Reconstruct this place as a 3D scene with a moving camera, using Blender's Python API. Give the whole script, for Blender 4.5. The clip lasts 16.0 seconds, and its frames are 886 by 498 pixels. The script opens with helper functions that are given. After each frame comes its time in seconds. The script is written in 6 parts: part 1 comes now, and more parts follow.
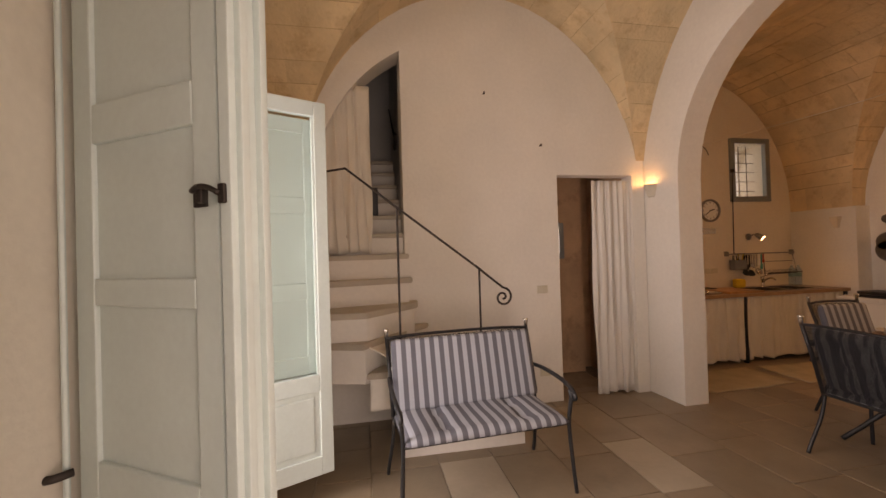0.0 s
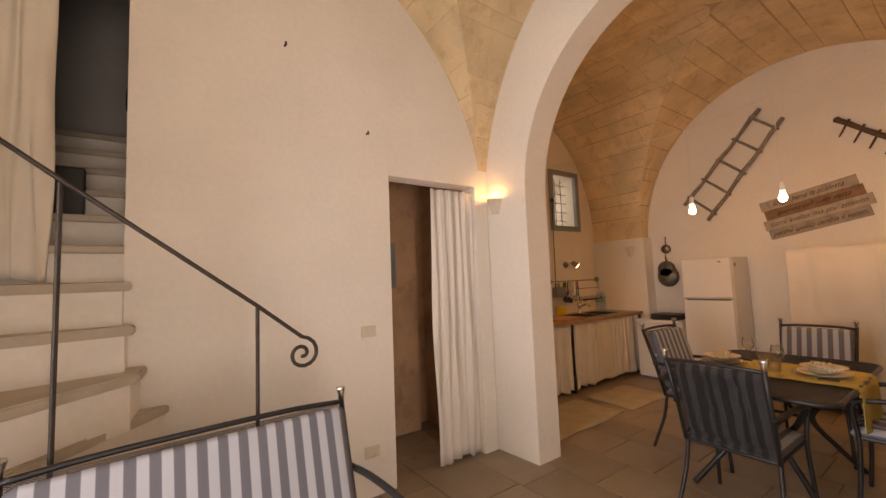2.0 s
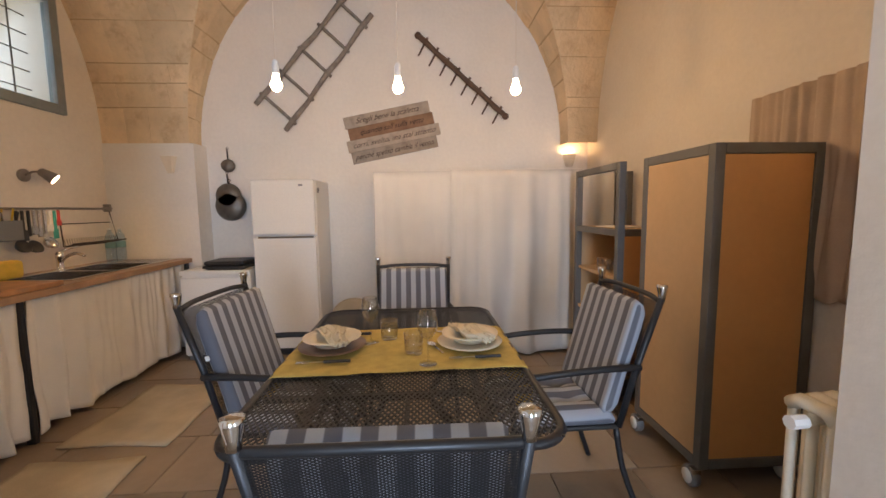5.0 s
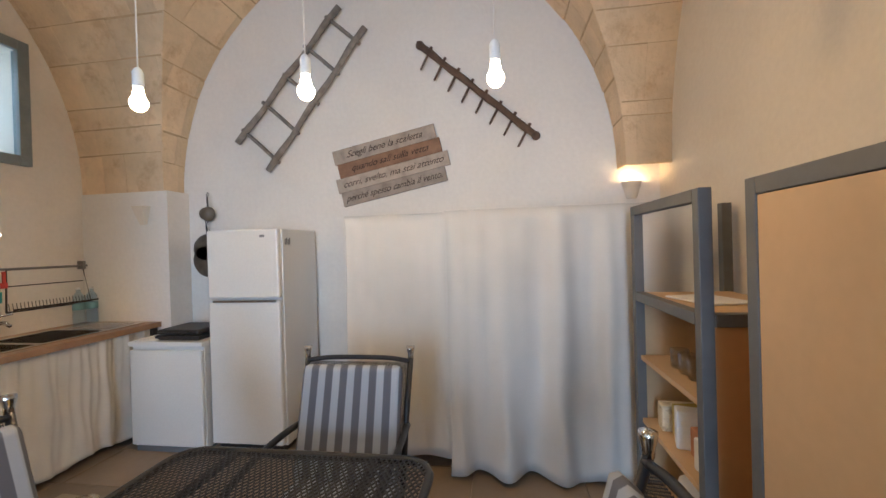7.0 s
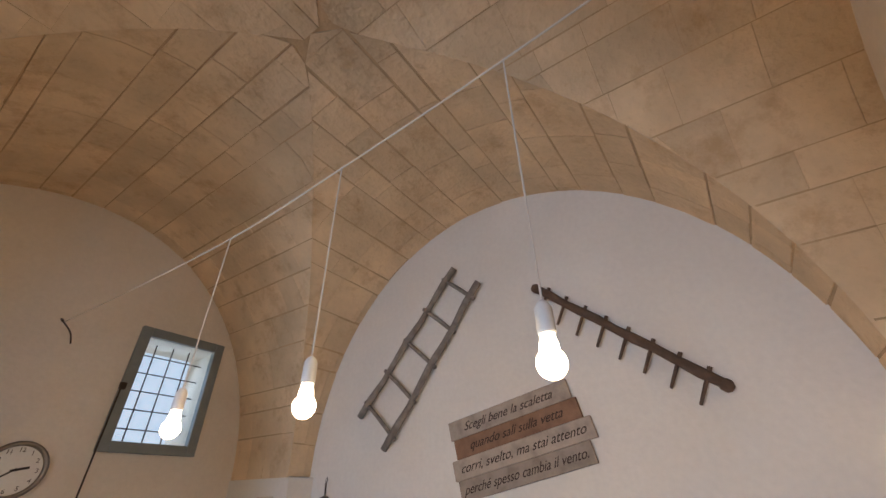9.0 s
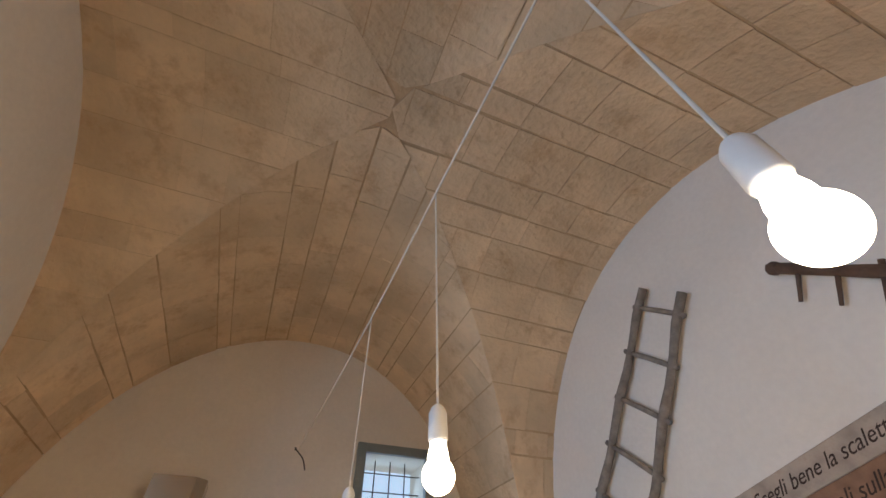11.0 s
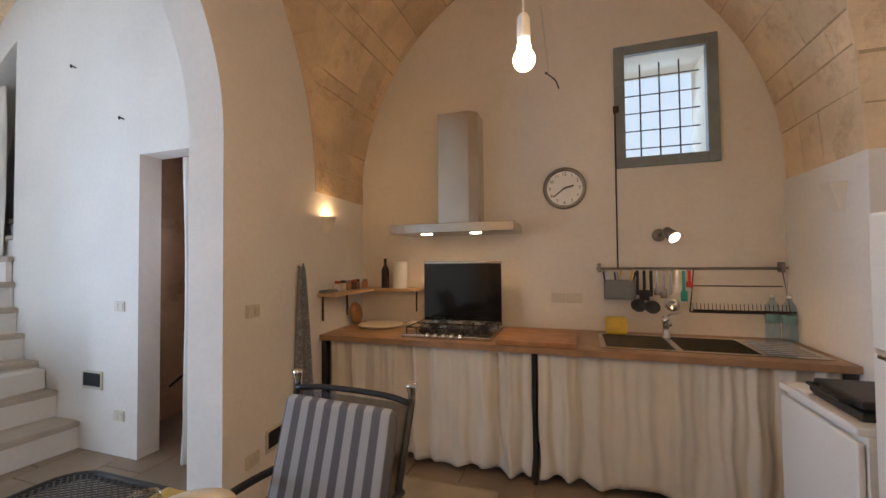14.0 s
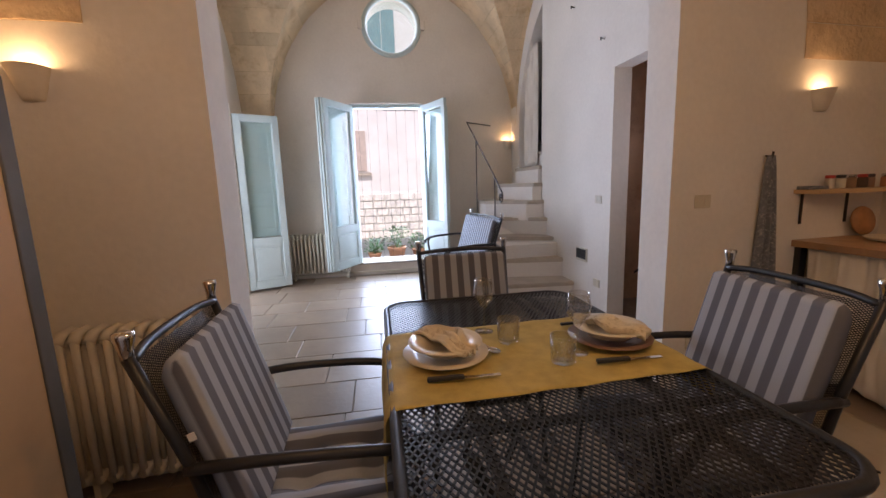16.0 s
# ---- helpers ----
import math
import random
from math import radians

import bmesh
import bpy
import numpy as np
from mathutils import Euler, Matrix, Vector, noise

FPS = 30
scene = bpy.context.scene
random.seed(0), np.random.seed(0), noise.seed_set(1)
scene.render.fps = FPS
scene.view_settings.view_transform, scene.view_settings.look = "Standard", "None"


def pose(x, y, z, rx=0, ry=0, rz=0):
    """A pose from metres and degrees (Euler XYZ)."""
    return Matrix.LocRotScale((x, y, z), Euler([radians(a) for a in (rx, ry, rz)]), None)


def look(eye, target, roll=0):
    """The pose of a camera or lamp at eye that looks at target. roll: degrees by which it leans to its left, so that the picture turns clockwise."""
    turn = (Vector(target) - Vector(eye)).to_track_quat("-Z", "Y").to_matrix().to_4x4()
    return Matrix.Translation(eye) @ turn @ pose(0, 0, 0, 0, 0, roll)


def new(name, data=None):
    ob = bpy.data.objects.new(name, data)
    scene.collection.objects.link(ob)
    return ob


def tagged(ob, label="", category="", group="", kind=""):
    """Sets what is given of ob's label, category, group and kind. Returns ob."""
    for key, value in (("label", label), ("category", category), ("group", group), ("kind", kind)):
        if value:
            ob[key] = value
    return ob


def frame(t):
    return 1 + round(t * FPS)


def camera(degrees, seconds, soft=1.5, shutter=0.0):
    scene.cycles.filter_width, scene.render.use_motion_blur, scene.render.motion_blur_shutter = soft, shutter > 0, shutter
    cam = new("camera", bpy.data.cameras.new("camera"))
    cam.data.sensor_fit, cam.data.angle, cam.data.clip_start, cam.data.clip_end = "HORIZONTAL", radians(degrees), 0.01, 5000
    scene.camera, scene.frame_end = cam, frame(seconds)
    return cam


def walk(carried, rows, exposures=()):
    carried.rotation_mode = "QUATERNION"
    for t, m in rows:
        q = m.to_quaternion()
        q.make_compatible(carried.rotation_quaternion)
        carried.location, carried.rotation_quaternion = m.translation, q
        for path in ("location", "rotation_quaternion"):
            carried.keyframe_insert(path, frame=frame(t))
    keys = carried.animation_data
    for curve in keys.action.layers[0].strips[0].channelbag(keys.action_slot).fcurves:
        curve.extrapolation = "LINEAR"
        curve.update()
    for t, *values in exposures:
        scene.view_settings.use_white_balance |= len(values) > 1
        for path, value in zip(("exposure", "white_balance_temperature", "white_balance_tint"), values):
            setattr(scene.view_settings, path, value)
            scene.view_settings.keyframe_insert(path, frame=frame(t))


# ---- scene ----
cam = camera(96.2, 16.0)
EXPOSURES = [(0, -1.2, 11500, 40), (0.3, -1.02, 11200, 38), (0.6, -0.92, 10800, 36), (1.0, -0.92, 12000, 39), (1.5, -0.84, 12000, 39), (2.0, -0.70, 11200, 37), (2.5, -0.64, 10200, 35), (3.0, -0.5, 8300, 29), (3.5, -0.39, 7500, 25), (3.8, -0.3, 6700, 22), (4.6, -0.1, 6600, 20), (7.0, 0.02, 5350, 10), (8.0, -0.27, 5500, 12), (9.0, -0.5, 5700, 16), (12.0, -0.38, 5200, 12), (13.0, -0.28, 5450, 14), (13.5, -0.25, 5600, 15), (14.5, -0.2, 6000, 19), (15.2, -0.5, 5800, 23), (15.5, -0.58, 5900, 24), (16, -0.66, 6400, 28)]
PATH = [
    (0, (-2.332, -0.655, 1.496), (-1.953, 1.308, 1.516), -1.7),
    (0.5, (-2.41, -0.374, 1.525), (-2.036, 1.59, 1.566), -1.8),
    (1, (-2.279, -0.121, 1.498), (-1.59, 1.753, 1.617), -2.1),
    (1.5, (-2.073, 0.106, 1.478), (-1.212, 1.905, 1.619), -1.9),
    (2, (-1.843, 0.407, 1.452), (-0.679, 2.026, 1.604), -2.2),
    (2.5, (-1.52, 0.654, 1.354), (-0.007, 1.953, 1.507), -1.8),
    (3, (-1.195, 0.85, 1.279), (0.544, 1.838, 1.263), -1.7),
    (3.5, (-0.798, 1.078, 1.21), (1.113, 1.652, 1.063), -0.9),
    (4, (-0.517, 1.214, 1.272), (1.464, 1.376, 1.048), -0.8),
    (4.5, (-0.154, 1.294, 1.249), (1.833, 1.287, 1.023), -0.6),
    (4.7, (-0.083, 1.385, 1.286), (1.9, 1.306, 1.039), -0.6),
    (5.3, (0.18, 1.20, 1.32), (2.16, 1.08, 1.16), -0.9),
    (6.0, (0.55, 0.98, 1.365), (2.545, 0.95, 1.27), -1.3),
    (6.8, (0.951, 0.781, 1.406), (2.95, 0.839, 1.36), -1.7),
    (7, (1.058, 0.706, 1.423), (3.036, 0.999, 1.412), -1.7),
    (7.5, (1.297, 0.611, 1.499), (3.17, 1.31, 1.574), -1.3),
    (8, (1.547, 0.518, 1.588), (3.351, 1.301, 1.952), -1.3),
    (8.5, (1.724, 0.448, 1.713), (3.384, 1.333, 2.394), -1.2),
    (9, (1.74, 0.426, 1.813), (3.144, 1.383, 2.868), -1.1),
    (10.2, (1.97, 0.54, 1.82), (2.98, 1.66, 3.133), -1.3),
    (11.4, (2.241, 0.651, 1.759), (2.626, 1.995, 3.19), -1.5),
    (12, (2.328, 0.702, 1.65), (2.607, 2.366, 2.724), -0.9),
    (12.5, (2.455, 0.833, 1.572), (2.564, 2.692, 2.302), -0.7),
    (13, (2.522, 0.89, 1.525), (2.374, 2.853, 1.877), -0.8),
    (13.5, (2.533, 0.897, 1.448), (2.197, 2.86, 1.635), -0.6),
    (14, (2.602, 0.93, 1.436), (1.969, 2.827, 1.489), -0.6),
    (14.5, (2.618, 0.998, 1.367), (1.653, 2.75, 1.336), -1.0),
    (15, (2.687, 1.012, 1.32), (1.22, 2.367, 1.223), -1.3),
    (15.5, (2.761, 0.956, 1.295), (0.892, 1.643, 1.109), -1.6),
    (15.9, (2.827, 0.932, 1.279), (0.882, 1.302, 0.993), -1.8),
    (16, (2.847, 0.931, 1.284), (0.897, 1.245, 0.971), -1.9),
]
walk(cam, [(t, look(eye, target, roll)) for t, eye, target, roll in PATH], EXPOSURES)

# ---- light ----
SUN_EL, SUN_AZ = 50, 98
world = bpy.data.worlds.new("sky")
scene.world = world
world.use_nodes = True
wn = world.node_tree
sky = wn.nodes.new("ShaderNodeTexSky")
sky.sky_type, sky.sun_disc = "NISHITA", False
sky.sun_elevation, sky.sun_rotation = radians(SUN_EL), radians(SUN_AZ)
wn.links.new(sky.outputs[0], wn.nodes["Background"].inputs[0])
wn.nodes["Background"].inputs[1].default_value = 0.14
sun = new("sun", bpy.data.lights.new("sun", "SUN"))
sun.data.energy, sun.data.angle, sun.data.color = 5.0, radians(0.5), (1, 0.95, 0.87)
sun.matrix_world = look((0, 0, 10), (math.sin(radians(SUN_AZ)) * -4, math.cos(radians(SUN_AZ)) * -4, 10 - 4 * math.tan(radians(SUN_EL))))


def lamp(name, kind, m, watts, colour, size=0.1, size_y=None, spot=None):
    ob = new(name, bpy.data.lights.new(name, kind))
    ob.data.energy, ob.data.color = watts, colour
    if kind == "AREA":
        ob.data.size = size
        if size_y:
            ob.data.shape, ob.data.size_y = "RECTANGLE", size_y
    else:
        ob.data.shadow_soft_size = size
    if spot:
        ob.data.spot_size, ob.data.spot_blend = radians(spot), 0.6
    ob.matrix_world = m
    return ob


WARM = (1.0, 0.615, 0.25)
# daylight in the openings: tall window, round window, entrance door, small kitchen window
lamp("skylight_window", "AREA", look((-3.74, 1.15, 1.40), (0, 1.3, 1.1)), 182, (0.58, 0.78, 1.0), 1.05, 2.2)
lamp("skylight_oculus", "AREA", look((-3.32, 1.29, 3.53), (0, 1.3, 2.0)), 16, (0.74, 0.87, 1.0), 0.7, 0.7)
lamp("skylight_entrance", "AREA", look((-1.93, -1.25, 1.25), (-1.75, 2.0, 0.9)), 74, (0.74, 0.87, 1.0), 1.0, 2.3)
lamp("skylight_kitchen", "AREA", look((3.25, 4.72, 2.60), (3.0, 2.0, 1.2)), 3.5, (0.70, 0.85, 1.0), 0.5, 0.75)


# ---- materials ----
def mat(name, colour, rough=0.7, metal=0.0, vary=0.12, scale=3.0, bump=0.2, grain=60.0, spots=None, spot_scale=8.0, spot_amount=0.35, rnd=0.0, island=0.0, dist=0.003):
    m = bpy.data.materials.new(name)
    m.use_nodes = True
    nt = m.node_tree
    N, L = nt.nodes, nt.links
    b = N["Principled BSDF"]
    b.inputs["Roughness"].default_value, b.inputs["Metallic"].default_value = rough, metal
    tc = N.new("ShaderNodeNewGeometry")
    big = N.new("ShaderNodeTexNoise")
    big.inputs["Scale"].default_value, big.inputs["Detail"].default_value = scale, 6
    L.new(tc.outputs["Position"], big.inputs["Vector"])
    fine = N.new("ShaderNodeTexNoise")
    fine.inputs["Scale"].default_value, fine.inputs["Detail"].default_value = grain, 4
    L.new(tc.outputs["Position"], fine.inputs["Vector"])
    ramp = N.new("ShaderNodeValToRGB")
    ramp.color_ramp.elements[0].position, ramp.color_ramp.elements[1].position = 0.3, 0.7
    c = Vector(colour)
    ramp.color_ramp.elements[0].color = (*(c * (1 - vary)), 1)
    ramp.color_ramp.elements[1].color = (*[min(1, v) for v in c * (1 + vary * 0.7)], 1)
    L.new(big.outputs["Fac"], ramp.inputs["Fac"])
    out = ramp.outputs["Color"]

    def blend(kind, fac, a, col):
        mx = N.new("ShaderNodeMix")
        mx.data_type, mx.blend_type = "RGBA", kind
        if isinstance(fac, float):
            mx.inputs[0].default_value = fac
        else:
            L.new(fac, mx.inputs[0])
        L.new(a, mx.inputs[6])
        if isinstance(col, tuple):
            mx.inputs[7].default_value = col
        else:
            L.new(col, mx.inputs[7])
        return mx.outputs[2]

    if spots:
        sp = N.new("ShaderNodeTexNoise")
        sp.inputs["Scale"].default_value, sp.inputs["Detail"].default_value, sp.inputs["Roughness"].default_value = spot_scale, 8, 0.7
        L.new(tc.outputs["Position"], sp.inputs["Vector"])
        sr = N.new("ShaderNodeMapRange")
        sr.inputs[1].default_value, sr.inputs[2].default_value, sr.inputs[4].default_value = 0.52, 0.68, spot_amount
        L.new(sp.outputs["Fac"], sr.inputs[0])
        out = blend("MIX", sr.outputs[0], out, (*spots, 1))
    if rnd or island:
        src = N.new("ShaderNodeObjectInfo").outputs["Random"] if rnd else tc.outputs["Random Per Island"]
        rr = N.new("ShaderNodeMapRange")
        rr.inputs[3].default_value, rr.inputs[4].default_value = 1 - (rnd or island), 1 + (rnd or island) * 0.6
        L.new(src, rr.inputs[0])
        out = blend("MULTIPLY", 1.0, out, rr.outputs[0])
    gr = N.new("ShaderNodeMapRange")
    gr.inputs[3].default_value, gr.inputs[4].default_value = 0.93, 1.05
    L.new(fine.outputs["Fac"], gr.inputs[0])
    out = blend("MULTIPLY", 1.0, out, gr.outputs[0])
    L.new(out, b.inputs["Base Color"])
    if bump:
        ad = N.new("ShaderNodeMath")
        ad.operation = "MULTIPLY_ADD"
        ad.inputs[1].default_value = 3.0
        L.new(big.outputs["Fac"], ad.inputs[0])
        L.new(fine.outputs["Fac"], ad.inputs[2])
        bp = N.new("ShaderNodeBump")
        bp.inputs["Strength"].default_value, bp.inputs["Distance"].default_value = bump, dist
        L.new(ad.outputs[0], bp.inputs["Height"])
        L.new(bp.outputs[0], b.inputs["Normal"])
    return m


def stripes(name, axis, period, light, dark, start=0.0, share=0.5):
    """Woven stripes across one local axis of the cushion."""
    m = mat(name, (1, 1, 1), 0.85, vary=0.05, scale=5, bump=0.25, grain=260, dist=0.001)
    N, L = m.node_tree.nodes, m.node_tree.links
    b = N["Principled BSDF"]
    old = b.inputs["Base Color"].links[0].from_socket
    tc, sep = N.new("ShaderNodeTexCoord"), N.new("ShaderNodeSeparateXYZ")
    L.new(tc.outputs["Object"], sep.inputs[0])
    a = N.new("ShaderNodeMath")
    a.operation = "ADD"
    a.inputs[1].default_value = 10 * period + start
    L.new(sep.outputs[axis], a.inputs[0])
    md = N.new("ShaderNodeMath")
    md.operation = "PINGPONG"
    md.inputs[1].default_value = period / 2
    L.new(a.outputs[0], md.inputs[0])
    rg = N.new("ShaderNodeMapRange")
    mid = period * 0.5 * share
    rg.inputs[1].default_value, rg.inputs[2].default_value = mid - 0.0015, mid + 0.0015
    L.new(md.outputs[0], rg.inputs[0])
    mx = N.new("ShaderNodeMix")
    mx.data_type = "RGBA"
    mx.inputs[6].default_value, mx.inputs[7].default_value = (*light, 1), (*dark, 1)
    L.new(rg.outputs[0], mx.inputs[0])
    mu = N.new("ShaderNodeMix")
    mu.data_type, mu.blend_type = "RGBA", "MULTIPLY"
    mu.inputs[0].default_value = 1
    L.new(mx.outputs[2], mu.inputs[6])
    L.new(old, mu.inputs[7])
    L.new(mu.outputs[2], b.inputs["Base Color"])
    return m


def glowing(name, colour, strength):
    m = bpy.data.materials.new(name)
    m.use_nodes = True
    b = m.node_tree.nodes["Principled BSDF"]
    b.inputs["Emission Color"].default_value, b.inputs["Emission Strength"].default_value = (*colour, 1), strength
    return m


def clear(name, rough=0.02, tint=(1, 1, 1), ior=1.45, shine=0.06):
    """Thin clear glass: what lies behind shows through, with a gloss at the angle that glass has."""
    m = bpy.data.materials.new(name)
    m.use_nodes = True
    N, L = m.node_tree.nodes, m.node_tree.links
    N.remove(N["Principled BSDF"])
    tr, gl, mx, lw, pw = N.new("ShaderNodeBsdfTransparent"), N.new("ShaderNodeBsdfGlossy"), N.new("ShaderNodeMixShader"), N.new("ShaderNodeLayerWeight"), N.new("ShaderNodeMath")
    tr.inputs["Color"].default_value = (*tint, 1)
    gl.inputs["Roughness"].default_value, lw.inputs["Blend"].default_value = rough, 0.5
    pw.operation, pw.inputs[1].default_value = "POWER", 4.0 - ior
    L.new(lw.outputs["Facing"], pw.inputs[0])
    fr = N.new("ShaderNodeMapRange")
    fr.inputs[3].default_value, fr.inputs[4].default_value = shine, 0.85
    L.new(pw.outputs[0], fr.inputs[0])
    L.new(fr.outputs[0], mx.inputs[0])
    L.new(tr.outputs[0], mx.inputs[1])
    L.new(gl.outputs[0], mx.inputs[2])
    L.new(mx.outputs[0], N["Material Output"].inputs["Surface"])
    return m


plaster = mat("lime_plaster", (0.80, 0.735, 0.645), 0.88, vary=0.06, scale=1.3, bump=0.35, grain=35, spots=(0.70, 0.62, 0.52), spot_scale=2.5, spot_amount=0.35, dist=0.006)
white_plaster = mat("white_plaster", (0.82, 0.785, 0.73), 0.88, vary=0.05, scale=1.6, bump=0.35, grain=30, dist=0.006)
tuff = mat("tuff_stone", (0.78, 0.60, 0.385), 0.95, vary=0.17, scale=2.4, bump=0.8, grain=30, spots=(0.52, 0.33, 0.165), spot_scale=4.5, spot_amount=0.6, island=0.10, dist=0.014)
mortar = mat("tuff_mortar", (0.55, 0.385, 0.225), 0.98, vary=0.2, scale=6, bump=0.6, grain=70, dist=0.008)
slab_stone = mat("floor_stone", (0.31, 0.235, 0.165), 0.38, vary=0.2, scale=2.0, bump=0.3, grain=25, spots=(0.25, 0.19, 0.14), spot_scale=5, spot_amount=0.5, rnd=0.15, dist=0.004)
pale_stone = mat("pale_floor_stone", (0.43, 0.355, 0.27), 0.36, vary=0.1, scale=3, bump=0.3, grain=25, dist=0.004)
floor_joint = mat("floor_joint", (0.37, 0.295, 0.215), 0.9, vary=0.15, scale=8, bump=0.4)
tread_stone = mat("tread_stone", (0.50, 0.435, 0.355), 0.6, vary=0.12, scale=5, bump=0.35, grain=40)
door_paint = mat("pale_green_paint", (0.56, 0.66, 0.64), 0.42, vary=0.05, scale=4, bump=0.15, grain=50, dist=0.002)
grey_paint = mat("grey_paint", (0.22, 0.25, 0.255), 0.5, vary=0.12, scale=6, bump=0.25, grain=50, spots=(0.30, 0.33, 0.33), spot_scale=10)
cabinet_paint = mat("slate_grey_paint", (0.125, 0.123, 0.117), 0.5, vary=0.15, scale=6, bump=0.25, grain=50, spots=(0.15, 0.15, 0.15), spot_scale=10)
dark_steel = mat("dull_steel", (0.30, 0.28, 0.26), 0.32, 1.0, vary=0.08, scale=8, bump=0.1, grain=120)
iron = mat("dark_iron", (0.055, 0.045, 0.04), 0.5, 0.7, vary=0.25, scale=14, bump=0.3, grain=90)
black_metal = mat("black_coated_metal", (0.028, 0.029, 0.032), 0.38, 0.3, vary=0.15, scale=12, bump=0.15, grain=120)
steel = mat("brushed_steel", (0.62, 0.59, 0.55), 0.2, 1.0, vary=0.05, scale=8, bump=0.1, grain=200)
chrome = mat("chrome", (0.75, 0.75, 0.75), 0.1, 1.0, vary=0.02, bump=0)
linen = mat("linen_cloth", (0.77, 0.725, 0.65), 0.92, vary=0.06, scale=4, bump=0.4, grain=220, dist=0.002)
white_cloth = mat("white_cotton", (0.80, 0.775, 0.735), 0.92, vary=0.04, scale=3, bump=0.35, grain=220, dist=0.002)
sheet_cloth = mat("cotton_sheet", (0.66, 0.635, 0.59), 0.92, vary=0.07, scale=2.2, bump=0.4, grain=200, dist=0.003)
folded_screen = mat("beige_canvas", (0.52, 0.40, 0.30), 0.9, vary=0.12, scale=5, bump=0.3, grain=120, dist=0.002)
enamel = mat("white_enamel", (0.80, 0.79, 0.76), 0.28, vary=0.02, scale=2, bump=0.03, grain=90)
cream_enamel = mat("cream_enamel", (0.72, 0.66, 0.54), 0.4, vary=0.04, scale=3, bump=0.05)
beech = mat("beech_board", (0.58, 0.385, 0.20), 0.5, vary=0.08, scale=2.2, bump=0.1, grain=30)
orange_board = mat("orange_board", (0.60, 0.31, 0.11), 0.5, vary=0.08, scale=2.2, bump=0.1, grain=30)
worktop_wood = mat("worktop_wood", (0.36, 0.215, 0.115), 0.4, vary=0.2, scale=9, bump=0.15, grain=60)
oak = mat("chopping_wood", (0.40, 0.20, 0.085), 0.45, vary=0.25, scale=14, bump=0.15, grain=50)
old_wood = mat("weathered_wood", (0.27, 0.235, 0.20), 0.9, vary=0.3, scale=16, bump=0.8, grain=60, spots=(0.14, 0.11, 0.09), spot_scale=14, dist=0.006)
dark_wood = mat("dark_wood", (0.12, 0.075, 0.05), 0.8, vary=0.3, scale=15, bump=0.6, grain=60, dist=0.005)
brown_sign_wood = mat("brown_sign_wood", (0.27, 0.16, 0.10), 0.9, vary=0.25, scale=12, bump=0.5, grain=80, dist=0.004)
sign_wood = mat("sign_wood", (0.44, 0.375, 0.31), 0.9, vary=0.3, scale=12, bump=0.5, grain=80, spots=(0.22, 0.14, 0.1), spot_scale=12, rnd=0.25, dist=0.004)
ink = mat("dark_ink", (0.05, 0.03, 0.022), 0.8, vary=0.1, bump=0)
jute = mat("jute_rug", (0.50, 0.415, 0.29), 0.95, vary=0.14, scale=5, bump=0.8, grain=150, dist=0.004)
black_glass = mat("black_glass", (0.008, 0.008, 0.009), 0.08, vary=0.02, bump=0)
black_plastic = mat("black_plastic", (0.02, 0.02, 0.021), 0.45, vary=0.1, bump=0.1)
grey_plastic = mat("grey_plastic", (0.2, 0.205, 0.21), 0.5, vary=0.1, bump=0.1)
ivory_plastic = mat("ivory_plastic", (0.66, 0.61, 0.5), 0.45, vary=0.03, bump=0.05)
yellow_cloth = mat("yellow_damask", (0.50, 0.38, 0.105), 0.8, vary=0.16, scale=22, bump=0.3, grain=200, dist=0.0015)
yellow_plastic = mat("yellow_sponge", (0.75, 0.50, 0.06), 0.7, vary=0.1, scale=20, bump=0.3)
teal_plastic = mat("teal_plastic", (0.03, 0.30, 0.27), 0.4, vary=0.1, bump=0.05)
red_plastic = mat("red_plastic", (0.45, 0.04, 0.03), 0.4, vary=0.1, bump=0.05)
ceramic = mat("cream_ceramic", (0.74, 0.655, 0.5), 0.3, vary=0.06, scale=9, bump=0.06)
brown_ceramic = mat("brown_ceramic", (0.22, 0.12, 0.07), 0.3, vary=0.15, scale=9, bump=0.05)
napkin_cloth = mat("napkin_cloth", (0.70, 0.61, 0.44), 0.9, vary=0.1, scale=10, bump=0.3, spots=(0.22, 0.13, 0.05), spot_scale=26, spot_amount=0.7)
towel_cloth = mat("patterned_towel", (0.20, 0.21, 0.235), 0.95, vary=0.2, scale=20, bump=0.4, spots=(0.55, 0.54, 0.52), spot_scale=60, spot_amount=0.8)
sconce_clay = mat("plaster_sconce", (0.74, 0.67, 0.56), 0.9, vary=0.05, scale=6, bump=0.25)
terracotta = mat("terracotta", (0.50, 0.22, 0.11), 0.85, vary=0.15, scale=9, bump=0.3)
leaf_green = mat("leaf_green", (0.07, 0.16, 0.035), 0.6, vary=0.3, scale=20, bump=0.1, island=0.4)
facade = mat("pale_facade", (0.88, 0.86, 0.82), 0.9, vary=0.08, scale=1.2, bump=0.4, spots=(0.74, 0.71, 0.66), spot_scale=1.5, spot_amount=0.4)
rubble = mat("rubble_stone", (0.80, 0.77, 0.70), 0.95, vary=0.25, scale=7, bump=0.6, island=0.3)
paving = mat("outdoor_paving", (0.55, 0.52, 0.46), 0.9, vary=0.12, scale=1.5, bump=0.3)
shade_blue = mat("faded_blue_shutter", (0.20, 0.36, 0.38), 0.6, vary=0.1, scale=6, bump=0.1)
brown_shutter = mat("brown_shutter", (0.60, 0.50, 0.43), 0.7, vary=0.15, scale=6, bump=0.1)
